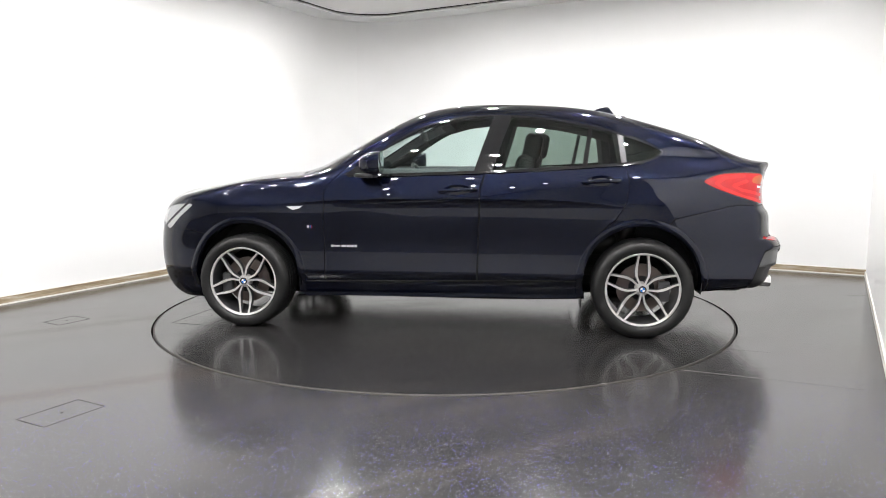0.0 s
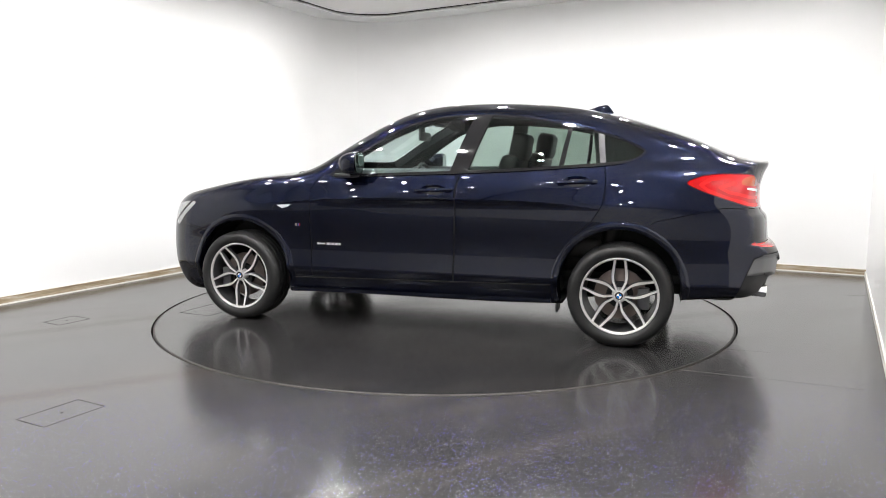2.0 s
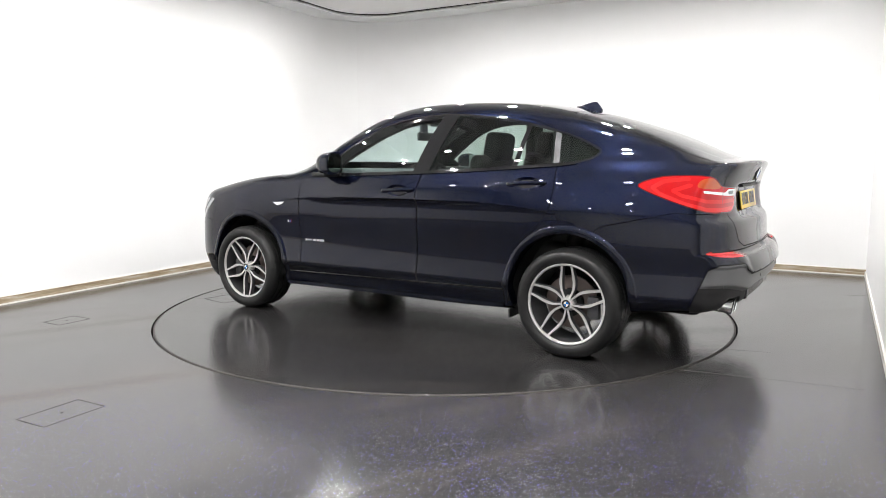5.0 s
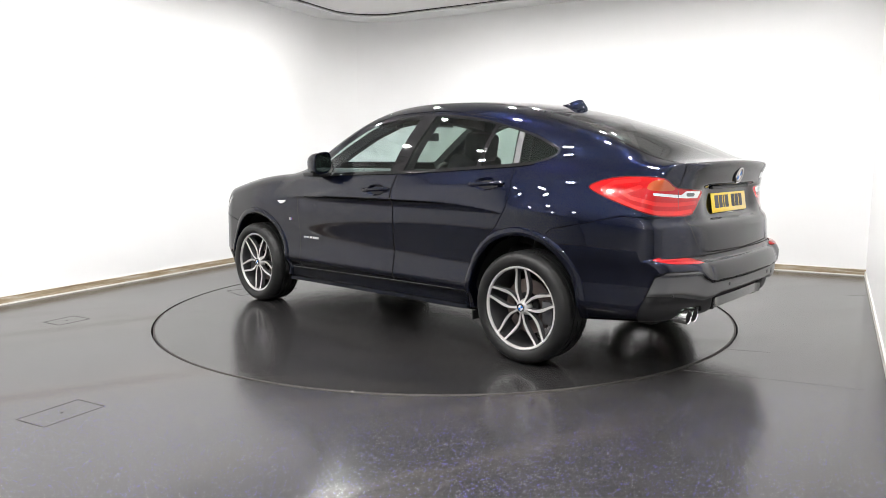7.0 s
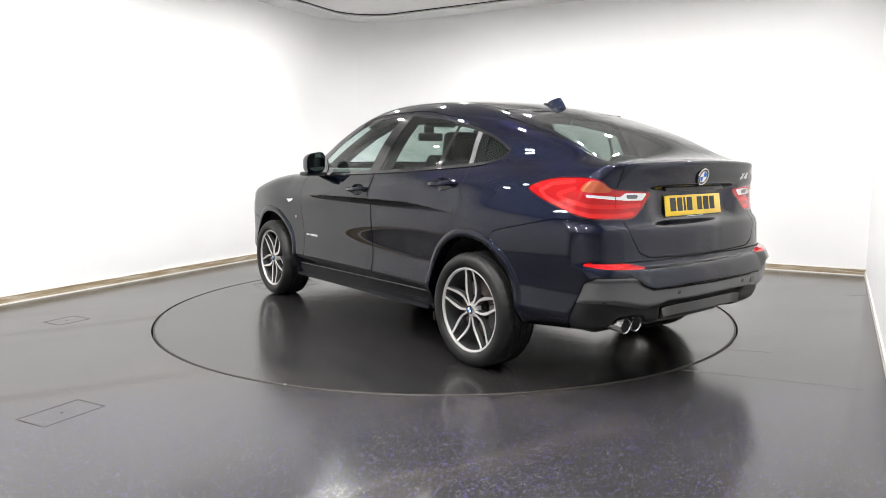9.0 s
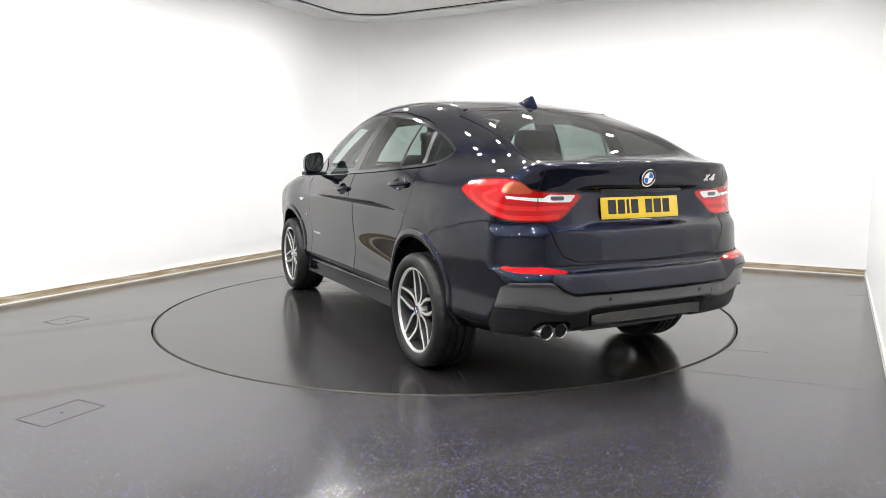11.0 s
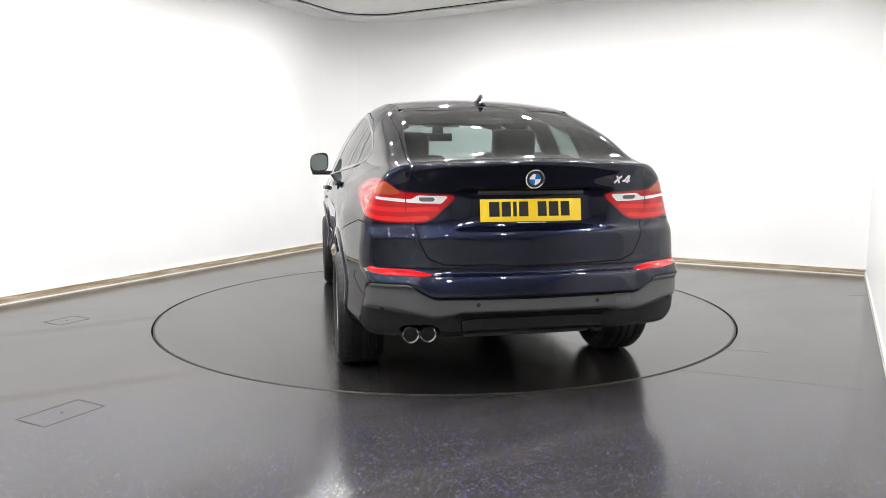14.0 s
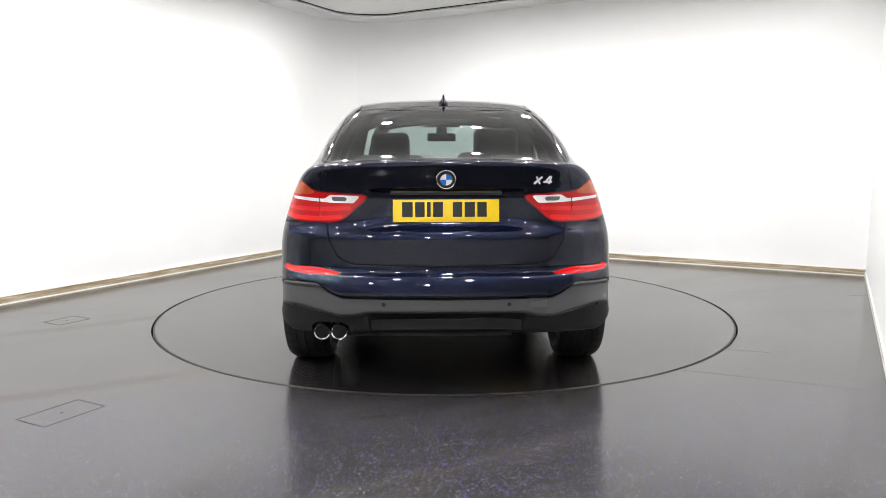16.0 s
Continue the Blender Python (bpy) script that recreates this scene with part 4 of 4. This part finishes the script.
        for face in spoke.data.polygons:
            face.material_index = 1 if face.index % 6 in (0, 4, 5) else 0
        a = radians(90 + 36 + 72 * k + phase)
        bm = lathe(bmesh.new(), [(0.0, -0.022), (0.008, -0.022), (0.0125, -0.026), (0.0125, -0.05)], 12, m @ Matrix.Translation((0.057 * math.cos(a), 0.057 * math.sin(a), 0)))
        part("bolt", bm, M_ALLOYD, rim)
    part("hub", lathe(bmesh.new(), [(0.0, -0.006), (0.033, -0.006), (0.038, -0.013), (0.046, -0.024), (0.050, -0.05), (0.0, -0.05)], 40, m), M_ALLOY, rim)
    roundel(w, (0, 0, 0), 0.027, m @ Matrix.Translation((0, 0, -0.0055)))
    part("brake_disc", lathe(bmesh.new(), [(0.09, -0.085), (0.165, -0.085), (0.165, -0.105), (0.09, -0.105), (0.08, -0.07), (0.06, -0.07)], 64, m, True), M_IRON, w, "rusty grey brake disc")
    part("brake_caliper", box(bmesh.new(), (0.075, 0.14, 0.05), m @ Vector((0.150 * (1 if at[0] > 0 else -1), 0.02, -0.075)), 0.012, m.to_3x3()), M_STRIP, w, "grey brake caliper")
    part("hub_carrier", lathe(bmesh.new(), [(0.0, -0.055), (0.085, -0.055), (0.085, -0.2), (0.0, -0.2)], 24, m), M_LINER, w)
    return w


M_TYRE = material("worn tyre rubber", (0.016, 0.016, 0.017), 0.5)
_n, _l, _b = nodes_of(M_TYRE)
_v = coords(M_TYRE)
_l.new(ramp(M_TYRE, noise_out(M_TYRE, _v, 9, 5), [(0.3, (0.005, 0.005, 0.0055)), (0.7, (0.011, 0.011, 0.011))]), _b.inputs["Base Color"])
bump(M_TYRE, noise_out(M_TYRE, _v, 130, 2, 0.5, (1, 0.25, 1)), 0.25, 0.003)
for hx, hz in (HUB_F, HUB_R):
    for s in (1, -1):
        make_wheel((hx, s * 0.905, hz), s, 0 if hx > 0 else 36)


def mirrors():
    for s in (1, -1):
        bm = bmesh.new()
        rows = []
        for i in range(13):
            t = i / 12
            x = 0.515 - 0.15 * t
            k = (1 - (1 - t) ** 2.6) ** 0.5 if t < 1 else 1.0
            k = max(k, 0.10)
            row = []
            for j in range(28):
                a = 2 * math.pi * j / 28
                ca, sa = math.cos(a), math.sin(a)
                y = 0.975 + 0.075 * k * abs(ca) ** 0.62 * (1 if ca > 0 else -1)
                z = 1.183 + 0.080 * k * abs(sa) ** 0.62 * (1 if sa > 0 else -1) - 0.012 * (y - 0.975) / 0.075
                row.append(bm.verts.new((x + 0.05 * (y - 0.975), y * s, z)))
            rows.append(row)
        for i in range(12):
            for j in range(28):
                bm.faces.new((rows[i][j], rows[i + 1][j], rows[i + 1][(j + 1) % 28], rows[i][(j + 1) % 28]))
        bm.faces.new(rows[0])
        bm.faces.new(rows[-1])
        shell = part("door_mirror", bm, M_PAINT, car, "body-coloured door mirror")
        bm = bmesh.new()
        pts = []
        for j in range(28):
            a = 2 * math.pi * j / 28
            ca, sa = math.cos(a), math.sin(a)
            pts.append((0.358 + 0.05 * 0.068 * ca, (0.975 + 0.066 * abs(ca) ** 0.62 * (1 if ca > 0 else -1)) * s, 1.186 + 0.066 * abs(sa) ** 0.62 * (1 if sa > 0 else -1)))
        lo, hi = [bm.verts.new((x + 0.006, y, z)) for x, y, z in pts], [bm.verts.new(q) for q in pts]
        bm.faces.new(hi)
        for j in range(28):
            bm.faces.new((lo[j - 1], lo[j], hi[j], hi[j - 1]))
        part("mirror_glass", bm, M_SILVER, shell, "silver mirror glass", smooth=False)
        bm = box(bmesh.new(), (0.13, 0.20, 0.032), (0.47, 0.935 * s, 1.100), 0.012)
        part("mirror_foot", bm, M_PLASTIC, shell, "black plastic mirror foot")
        bm = bmesh.new()
        tri = [(0.66, 1.100), (0.40, 1.094), (0.385, 1.135), (0.47, 1.215), (0.53, 1.175)]
        lo = [bm.verts.new((x, s * (flank(x, z) - 0.004), z)) for x, z in tri]
        hi = [bm.verts.new((x, s * (flank(x, z) + 0.004), z)) for x, z in tri]
        bm.faces.new(lo)
        bm.faces.new(hi)
        for j in range(5):
            bm.faces.new((lo[j - 1], lo[j], hi[j], hi[j - 1]))
        part("mirror_triangle", bm, M_BLACK, car, "black window corner", smooth=False)


mirrors()


def door_handles():
    for n, (door, x0, x1, z, slope) in enumerate((("front_door", -0.020, -0.290, 0.995, 0.012), ("rear_door", -0.992, -1.246, 1.056, 0.010))):
        cup = panels["cups"][n]
        for k, s in enumerate((1, -1)):
            host = door_parts[door][k]
            q = cup if s > 0 else flip_side(cup)
            tri = mesh_object("handle_cup", q[0], q[2], M_PAINT, host, smooth=True)
            path = []
            for i in range(15):
                t = i / 14
                x = x0 + (x1 - x0) * t
                zz = z + slope * t
                path.append((x, s * (flank(x, zz) + 0.004 + 0.032 * math.sin(math.pi * t) ** 0.45), zz))
            bm = sweep(bmesh.new(), path, [(0.007 * math.cos(a), 0.0135 * math.sin(a)) for a in [2 * math.pi * j / 10 for j in range(10)]])
            part("door_handle", bm, M_PAINT, host, "body-coloured pull handle")


door_handles()


def rear_details():
    gate = [o for o in car.children if o.name.startswith("tailgate")][0]
    # plate with bars in place of its characters
    tilt = math.atan2(0.016, 0.105)
    face = pose(-2.252, 0, 0.958) @ Matrix.Rotation(-math.pi / 2 + tilt, 4, "Y") @ pose(0, 0, 0, 0, 0, -90)
    bm = box(bmesh.new(), (0.52, 0.111, 0.004), (0, 0, 0), 0.0015)
    bm.transform(face)
    plate = part("number_plate", bm, M_YELLOW, car, "yellow rear number plate")
    x = -0.215
    for wide in (0.052, 0.046, 0.018, 0.048, None, 0.046, 0.050, 0.046):
        if wide is None:
            x += 0.036
            continue
        bm = box(bmesh.new(), (wide, 0.073, 0.0012), (x + wide / 2, 0.006, 0.0026))
        bm.transform(face)
        part("character_bar", bm, M_INK, plate, smooth=False)
        x += wide + 0.012
    bm = box(bmesh.new(), (0.30, 0.014, 0.004), (0, -0.0628, 0), 0.001)
    bm.transform(face)
    part("plate_holder", bm, M_PLASTIC, plate, "black plate holder edge", smooth=False)
    bm = box(bmesh.new(), (0.15, 0.006, 0.001), (0, -0.0625, 0.0026))
    bm.transform(face)
    part("character_bar", bm, M_WHITE, plate, "small white line of lettering", smooth=False)
    # dark strip that stands in for the shaded grip gap above the plate
    bm = box(bmesh.new(), (0.024, 0.54, 0.020), (-2.252, 0, 1.046), 0.006)
    part("gap_shade_strip", bm, M_PLASTIC, gate, "black strip for the shaded tailgate grip gap")
    roundel(gate, (stern(0, 1.112) - 0.003, 0, 1.112), 0.047, Matrix.Rotation(-math.pi / 2 - radians(17), 4, "Y") @ pose(0, 0, 0, 0, 0, 90))
    # model mark, as plain bright bars
    for y, z, high, wide, lean in ((-0.446, 1.106, 0.052, 0.010, 48), (-0.446, 1.106, 0.042, 0.008, -28), (-0.494, 1.112, 0.036, 0.008, 38), (-0.505, 1.106, 0.040, 0.009, 14), (-0.494, 1.098, 0.008, 0.044, 0)):
        bm = box(bmesh.new(), (0.004, wide, high), (0, 0, 0), 0.001)
        bm.transform(pose(stern(abs(y), z) - 0.002, y, z, lean, -14, 8))
        part("model_mark", bm, M_MARK, gate, "bright model mark", smooth=False)
    # tail pipes
    for y in (0.612, 0.528):
        m = pose(-2.300, y, 0.366, 0, -94, 0)
        pipe = part("tail_pipe", lathe(bmesh.new(), [(0.039, -0.20), (0.040, -0.004), (0.0385, 0.0), (0.0345, -0.004), (0.034, -0.20)], 32, m, True), M_CHROME, car, "round chrome tail pipe")
        part("pipe_bore", lathe(bmesh.new(), [(0.0338, -0.010), (0.0338, -0.18), (0.0, -0.18), (0.0, -0.12), (0.031, -0.12), (0.031, -0.010)], 32, m), M_LINER, pipe, "dark pipe bore")
    part("silencer", box(bmesh.new(), (0.30, 0.60, 0.16), (-1.98, 0.35, 0.37), 0.05, segments=3), M_LINER, car, "dark silencer box")
    # parking sensors
    for y, z in ((0.30, 0.520), (-0.30, 0.520), (0.745, 0.50), (-0.745, 0.50)):
        m = pose(stern(abs(y), z) + 0.001, y, z, 0, -90, 0)
        part("parking_sensor", lathe(bmesh.new(), [(0.0, 0.003), (0.010, 0.003), (0.011, 0.0)], 16, m), M_PLASTIC, car)
    # tow-eye cover and high-level brake lamp
    bm = box(bmesh.new(), (0.004, 0.085, 0.052), (0, 0, 0), 0.0015)
    bm.transform(pose(stern(0.44, 0.522) + 0.0005, -0.44, 0.522, 0, 4, 6))
    part("tow_cover", bm, M_SATIN, car, "flush tow-eye cover")
    part("brake_lamp", box(bmesh.new(), (0.03, 0.27, 0.024), (-1.46, 0, 1.432), 0.004), M_STRIP, car, "slim high-level brake lamp")
    # lower bar of the diffuser
    path = [(stern(abs(y), 0.425) - 0.004, y, 0.425 - 0.010 * (y / 0.4) ** 4) for y in np.linspace(-0.37, 0.37, 17)]
    part("diffuser_bar", sweep(bmesh.new(), path, [(0.012, 0.014), (-0.014, 0.014), (-0.012, -0.040), (0.012, -0.046)]), M_BLACK, car, "gloss black diffuser bar")
    path = [(stern(abs(y), 0.36) + 0.085, y, 0.336) for y in np.linspace(-0.33, 0.33, 13)]
    part("tow_plate", sweep(bmesh.new(), path, [(0.02, 0.012), (-0.02, 0.012), (-0.02, -0.014), (0.02, -0.014)]), M_PLASTIC, car)
    # shark-fin aerial
    bm = bmesh.new()
    rows = []
    for i in range(9):
        t = i / 8
        x = -1.085 - 0.185 * t
        h = (0.004, 0.012, 0.024, 0.036, 0.046, 0.055, 0.060, 0.040, 0.012)[i]
        wd = (0.004, 0.018, 0.026, 0.030, 0.032, 0.032, 0.030, 0.026, 0.016)[i]
        base = float(CABIN_TOP(x))
        row = [(-wd, -0.006), (-wd * 0.92, 0.008), (-wd * 0.36, h * 0.55), (-0.004, h), (0.004, h), (wd * 0.36, h * 0.55), (wd * 0.92, 0.008), (wd, -0.006)]
        rows.append([bm.verts.new((x - (0.008 if 2 < j < 5 else 0), y, base + z)) for j, (y, z) in enumerate(row)])
    for i in range(8):
        for j in range(7):
            bm.faces.new((rows[i][j], rows[i + 1][j], rows[i + 1][j + 1], rows[i][j + 1]))
    bm.faces.new(rows[0])
    bm.faces.new(rows[-1])
    part("aerial", bm, M_PAINT, car, "body-coloured shark-fin aerial")


rear_details()


def side_details():
    for s in (1, -1):
        k = 0 if s > 0 else 1
        # wing vent with its bright wedge
        bm = bmesh.new()
        tri = [(1.062, 0.880), (0.945, 0.886), (0.975, 0.866), (1.015, 0.856)]
        lo = [bm.verts.new((x, s * (flank(x, z) - 0.003), z)) for x, z in tri]
        hi = [bm.verts.new((x, s * (flank(x, z) + 0.006), z)) for x, z in tri]
        bm.faces.new(hi)
        for j in range(4):
            bm.faces.new((lo[j - 1], lo[j], hi[j], hi[j - 1]))
        part("wing_vent", bm, M_MARK, car, "bright wedge-shaped wing vent", smooth=False)
        for x, mat, wide in ((0.912, M_CHROME, 0.016), (0.894, M_BLUE, 0.006), (0.886, M_RED, 0.006)):
            bm = box(bmesh.new(), (wide, 0.003, 0.020), (x, s * (flank(x, 0.737) + 0.001), 0.737), 0.0008)
            part("wing_badge", bm, mat, car, smooth=False)
        # model lettering as plain bars
        for x, wide in ((0.742, 0.018), (0.708, 0.040), (0.660, 0.030), (0.626, 0.022), (0.598, 0.022), (0.572, 0.016)):
            bm = box(bmesh.new(), (wide, 0.003, 0.016 if wide < 0.035 else 0.010), (x, s * (flank(x, 0.601) + 0.001), 0.601), 0.001)
            part("model_mark", bm, M_MARK, door_parts["front_door"][k], "bright lettering bars", smooth=False)
        # gloss strip added to catch a highlight line above the sill
        path = [(x, s * (flank(x, 0.352 + (0.80 - x) * 0.0215) + 0.001), 0.352 + (0.80 - x) * 0.0215 - 0.006) for x in np.linspace(0.97, -0.97, 25)]
        part("highlight_strip", sweep(bmesh.new(), path, ring_profile(0.0045, 6)), M_BLACK, car, "gloss black strip added to catch a highlight line")
        blade = [(x, s * (flank(x, 0.275) + 0.006), 0.262 - 0.012 * x) for x in np.linspace(0.96, -0.96, 21)]
        part("side_skirt", sweep(bmesh.new(), blade, [(0.022, 0.012), (-0.006, 0.016), (-0.014, 0.004), (-0.006, -0.010), (0.022, -0.012)] if s > 0 else [(-0.022, 0.012), (0.006, 0.016), (0.014, 0.004), (0.006, -0.010), (-0.022, -0.012)]), M_PAINT, car, "body-coloured side skirt blade")
        # waist strip under the windows
        path = []
        for i in range(41):
            x = 0.62 - 2.02 * i / 40
            z = float(np.interp(-x, (-0.62, -0.42, -0.04, 0.31, 0.69, 1.28, 1.40), (1.093, 1.090, 1.101, 1.112, 1.128, 1.165, 1.180)))
            path.append((x, s * (flank(x, z) + 0.002), z))
        part("waist_strip", sweep(bmesh.new(), path, ring_profile(0.0055, 6)), M_BLACK, car, "gloss black waist strip")
        # mud flap ahead of the rear wheel
        part("mud_flap", box(bmesh.new(), (0.015, 0.14, 0.06), (-1.00, s * 0.80, 0.225), 0.006), M_PLASTIC, car)
    part("wiper", sweep(bmesh.new(), [(1.00, 0.66, 1.108), (0.99, 0.3, 1.142), (0.98, -0.1, 1.150)], ring_profile(0.009, 6)), M_PLASTIC, car, "black wiper arm")


side_details()


def cabin():
    """Seats, dashboard, wheel and mirror seen through the windows."""
    def seat(x, y, wide, back_top, name):
        st = empty(name)
        st.parent = car
        st.location = (x, y, 0)
        part("cushion", box(bmesh.new(), (0.50, wide, 0.16), (0.10, 0, 0.60), 0.05, segments=3), M_LEATHER, st)
        bm = bmesh.new()
        box(bm, (0.13, wide, back_top - 0.60), (-0.25, 0, (0.60 + back_top) / 2), 0.055, Matrix.Rotation(radians(-16), 3, "Y"), 3)
        part("backrest", bm, M_LEATHER, st)
        return st

    def head(st, dx, z, y=0.0, wide=0.25, high=0.19):
        part("headrest", box(bmesh.new(), (0.13, wide, high), (dx, y, z), 0.045, Matrix.Rotation(radians(-10), 3, "Y"), 3), M_LEATHER, st)
        bm = bmesh.new()
        for o in (-0.06, 0.06):
            sweep(bm, [(dx, y + o, z - high / 2 - 0.09), (dx, y + o, z - high / 2 + 0.03)], ring_profile(0.006, 6), Vector((1, 0, 0)))
        part("headrest_post", bm, M_STRIP, st)

    head(seat(-0.28, 0.37, 0.50, 1.25, "front_seat"), -0.375, 1.295, 0.0, 0.27, 0.20)
    head(seat(-0.34, -0.37, 0.54, 1.27, "front_seat"), -0.375, 1.315, 0.0, 0.31, 0.21)
    bench = seat(-1.12, 0.0, 1.22, 1.08, "rear_bench")
    for y in (0.40, -0.40):
        head(bench, -0.35, 1.165, y, 0.26, 0.13)
    dash = part("dashboard", box(bmesh.new(), (0.42, 1.42, 0.28), (0.66, 0, 0.90), 0.08, segments=4), M_LEATHER, car)
    bm = box(bmesh.new(), (0.10, 0.30, 0.10), (0.52, -0.37, 1.05), 0.03)
    part("instrument_hood", bm, M_PLASTIC, dash)
    bm = bmesh.new()
    m = pose(0.30, -0.37, 1.00, 0, -66, 0)
    lathe(bm, [(0.186 + 0.015 * math.cos(2 * math.pi * j / 8), 0.015 * math.sin(2 * math.pi * j / 8)) for j in range(8)], 40, m, True)
    lathe(bm, [(0.0, 0.012), (0.06, 0.012), (0.07, -0.02), (0.0, -0.02)], 24, m)
    box(bm, (0.35, 0.03, 0.02), m.translation, 0.004, (m @ pose(0, 0, 0, 0, 0, 90)).to_3x3())
    part("steering_wheel", bm, M_LEATHER, car, "black leather steering wheel")
    bm = box(bmesh.new(), (0.03, 0.24, 0.07), (0.22, 0.0, 1.392), 0.014)
    mirror = part("interior_mirror", bm, M_PLASTIC, car)
    part("mirror_stalk", box(bmesh.new(), (0.03, 0.09, 0.11), (0.245, 0, 1.465), 0.01), M_PLASTIC, mirror)
    part("sun_visor", box(bmesh.new(), (0.02, 0.30, 0.05), (0.10, 0, 1.485), 0.008, Matrix.Rotation(radians(60), 3, "Y")), M_LINING, car)
    arch = [(0.07, y, 1.505 - 0.02 * (y / 0.3) ** 2) for y in np.linspace(-0.48, 0.48, 13)]
    part("header_trim", sweep(bmesh.new(), arch, [(-0.05, 0.068), (0.05, 0.068), (0.05, -0.008), (0.02, -0.016), (-0.05, -0.008)]), M_LINER, car, "dark windscreen header trim")
    for s in (1, -1):
        rail = [(0.10, 0.47 * s, 1.475), (0.28, 0.53 * s, 1.395), (0.48, 0.58 * s, 1.285), (0.70, 0.63 * s, 1.150)]
        part("windscreen_pillar", sweep(bmesh.new(), rail, [(-0.04, 0.03), (0.04, 0.03), (0.04, -0.035), (-0.04, -0.035)]), M_LINER, car, "dark windscreen pillar trim")
    part("cabin_floor", box(bmesh.new(), (3.2, 1.30, 0.06), (-0.35, 0, 0.42), 0.01), M_LINER, car)
    part("parcel_shelf", box(bmesh.new(), (0.62, 1.20, 0.03), (-1.78, 0, 1.075), 0.01), M_LINER, car)
    for s in (1, -1):
        # padded pillar trims and the edge of the headlining
        for low, high, wide in ((-0.323, -0.453, 0.13), (-1.30, -1.235, 0.12)):
            bm = bmesh.new()
            rows = []
            for i in range(9):
                z = 0.98 + 0.066 * i
                x = low + (high - low) * (z - 1.12) / 0.40
                out = flank(x, z)
                rows.append([bm.verts.new((x + dx, s * (out - dy), z)) for dx, dy in ((wide / 2, 0.02), (wide / 2 - 0.03, 0.115), (0.03 - wide / 2, 0.115), (-wide / 2, 0.02))])
            for a, b in zip(rows, rows[1:]):
                for j in range(4):
                    bm.faces.new((a[j], a[(j + 1) % 4], b[(j + 1) % 4], b[j]))
            part("pillar_trim", bm, M_LINER, car, "black padded pillar trim")
        bm = bmesh.new()
        rows = []
        for i in range(25):
            x = 0.06 - 1.36 * i / 24
            top = float(np.interp(-x, (-0.112, 0.09, 0.28, 0.50, 0.69, 0.878, 1.03, 1.224, 1.376), (1.438, 1.496, 1.515, 1.514, 1.499, 1.474, 1.442, 1.394, 1.345)))
            out = flank(x, top)
            rows.append([bm.verts.new((x, s * (out + dy), top + dz)) for dy, dz in ((-0.02, -0.012), (-0.10, -0.022), (-0.22, 0.03), (-0.05, 0.03))])
        for a, b in zip(rows, rows[1:]):
            for j in range(4):
                bm.faces.new((a[j], a[(j + 1) % 4], b[(j + 1) % 4], b[j]))
        part("cant_rail", bm, M_LINER, car, "dark headlining edge")
        bm = bmesh.new()
        edge = [(-1.26, 1.08), (-2.10, 1.08), (-2.06, 1.17), (-1.75, 1.29), (-1.45, 1.385), (-1.30, 1.42)]
        lo = [bm.verts.new((x, s * (flank(x, z) - 0.030), z)) for x, z in edge]
        hi = [bm.verts.new((x, s * (flank(x, z) - 0.055), z)) for x, z in edge]
        bm.faces.new(lo)
        bm.faces.new(hi)
        for j in range(6):
            bm.faces.new((lo[j - 1], lo[j], hi[j], hi[j - 1]))
        part("pillar_panel", bm, M_LINER, car, "black rear pillar panel", smooth=False)
        for x0, x1 in ((0.62, -0.32), (-0.42, -1.22)):
            part("door_card", box(bmesh.new(), (x0 - x1, 0.05, 0.40), ((x0 + x1) / 2, s * 0.80, 0.945), 0.02), M_GREYTRIM, car, "grey door lining")


cabin()


def motions():
    """The table turns slowly and carries the car round with it."""
    deck_rows, car_rows = [], []
    for i in range(17):
        angle = 172.357 - 4.9429 * i - 0.01009 * i * i
        deck_rows.append((float(i), pose(0, 0, 0, 0, 0, angle)))
        car_rows.append((float(i), pose(0, 0, 0, 0, 0, angle) @ pose(-0.062, 0.018, 0.0)))
    walk(turntable, deck_rows)
    walk(car, car_rows)


motions()
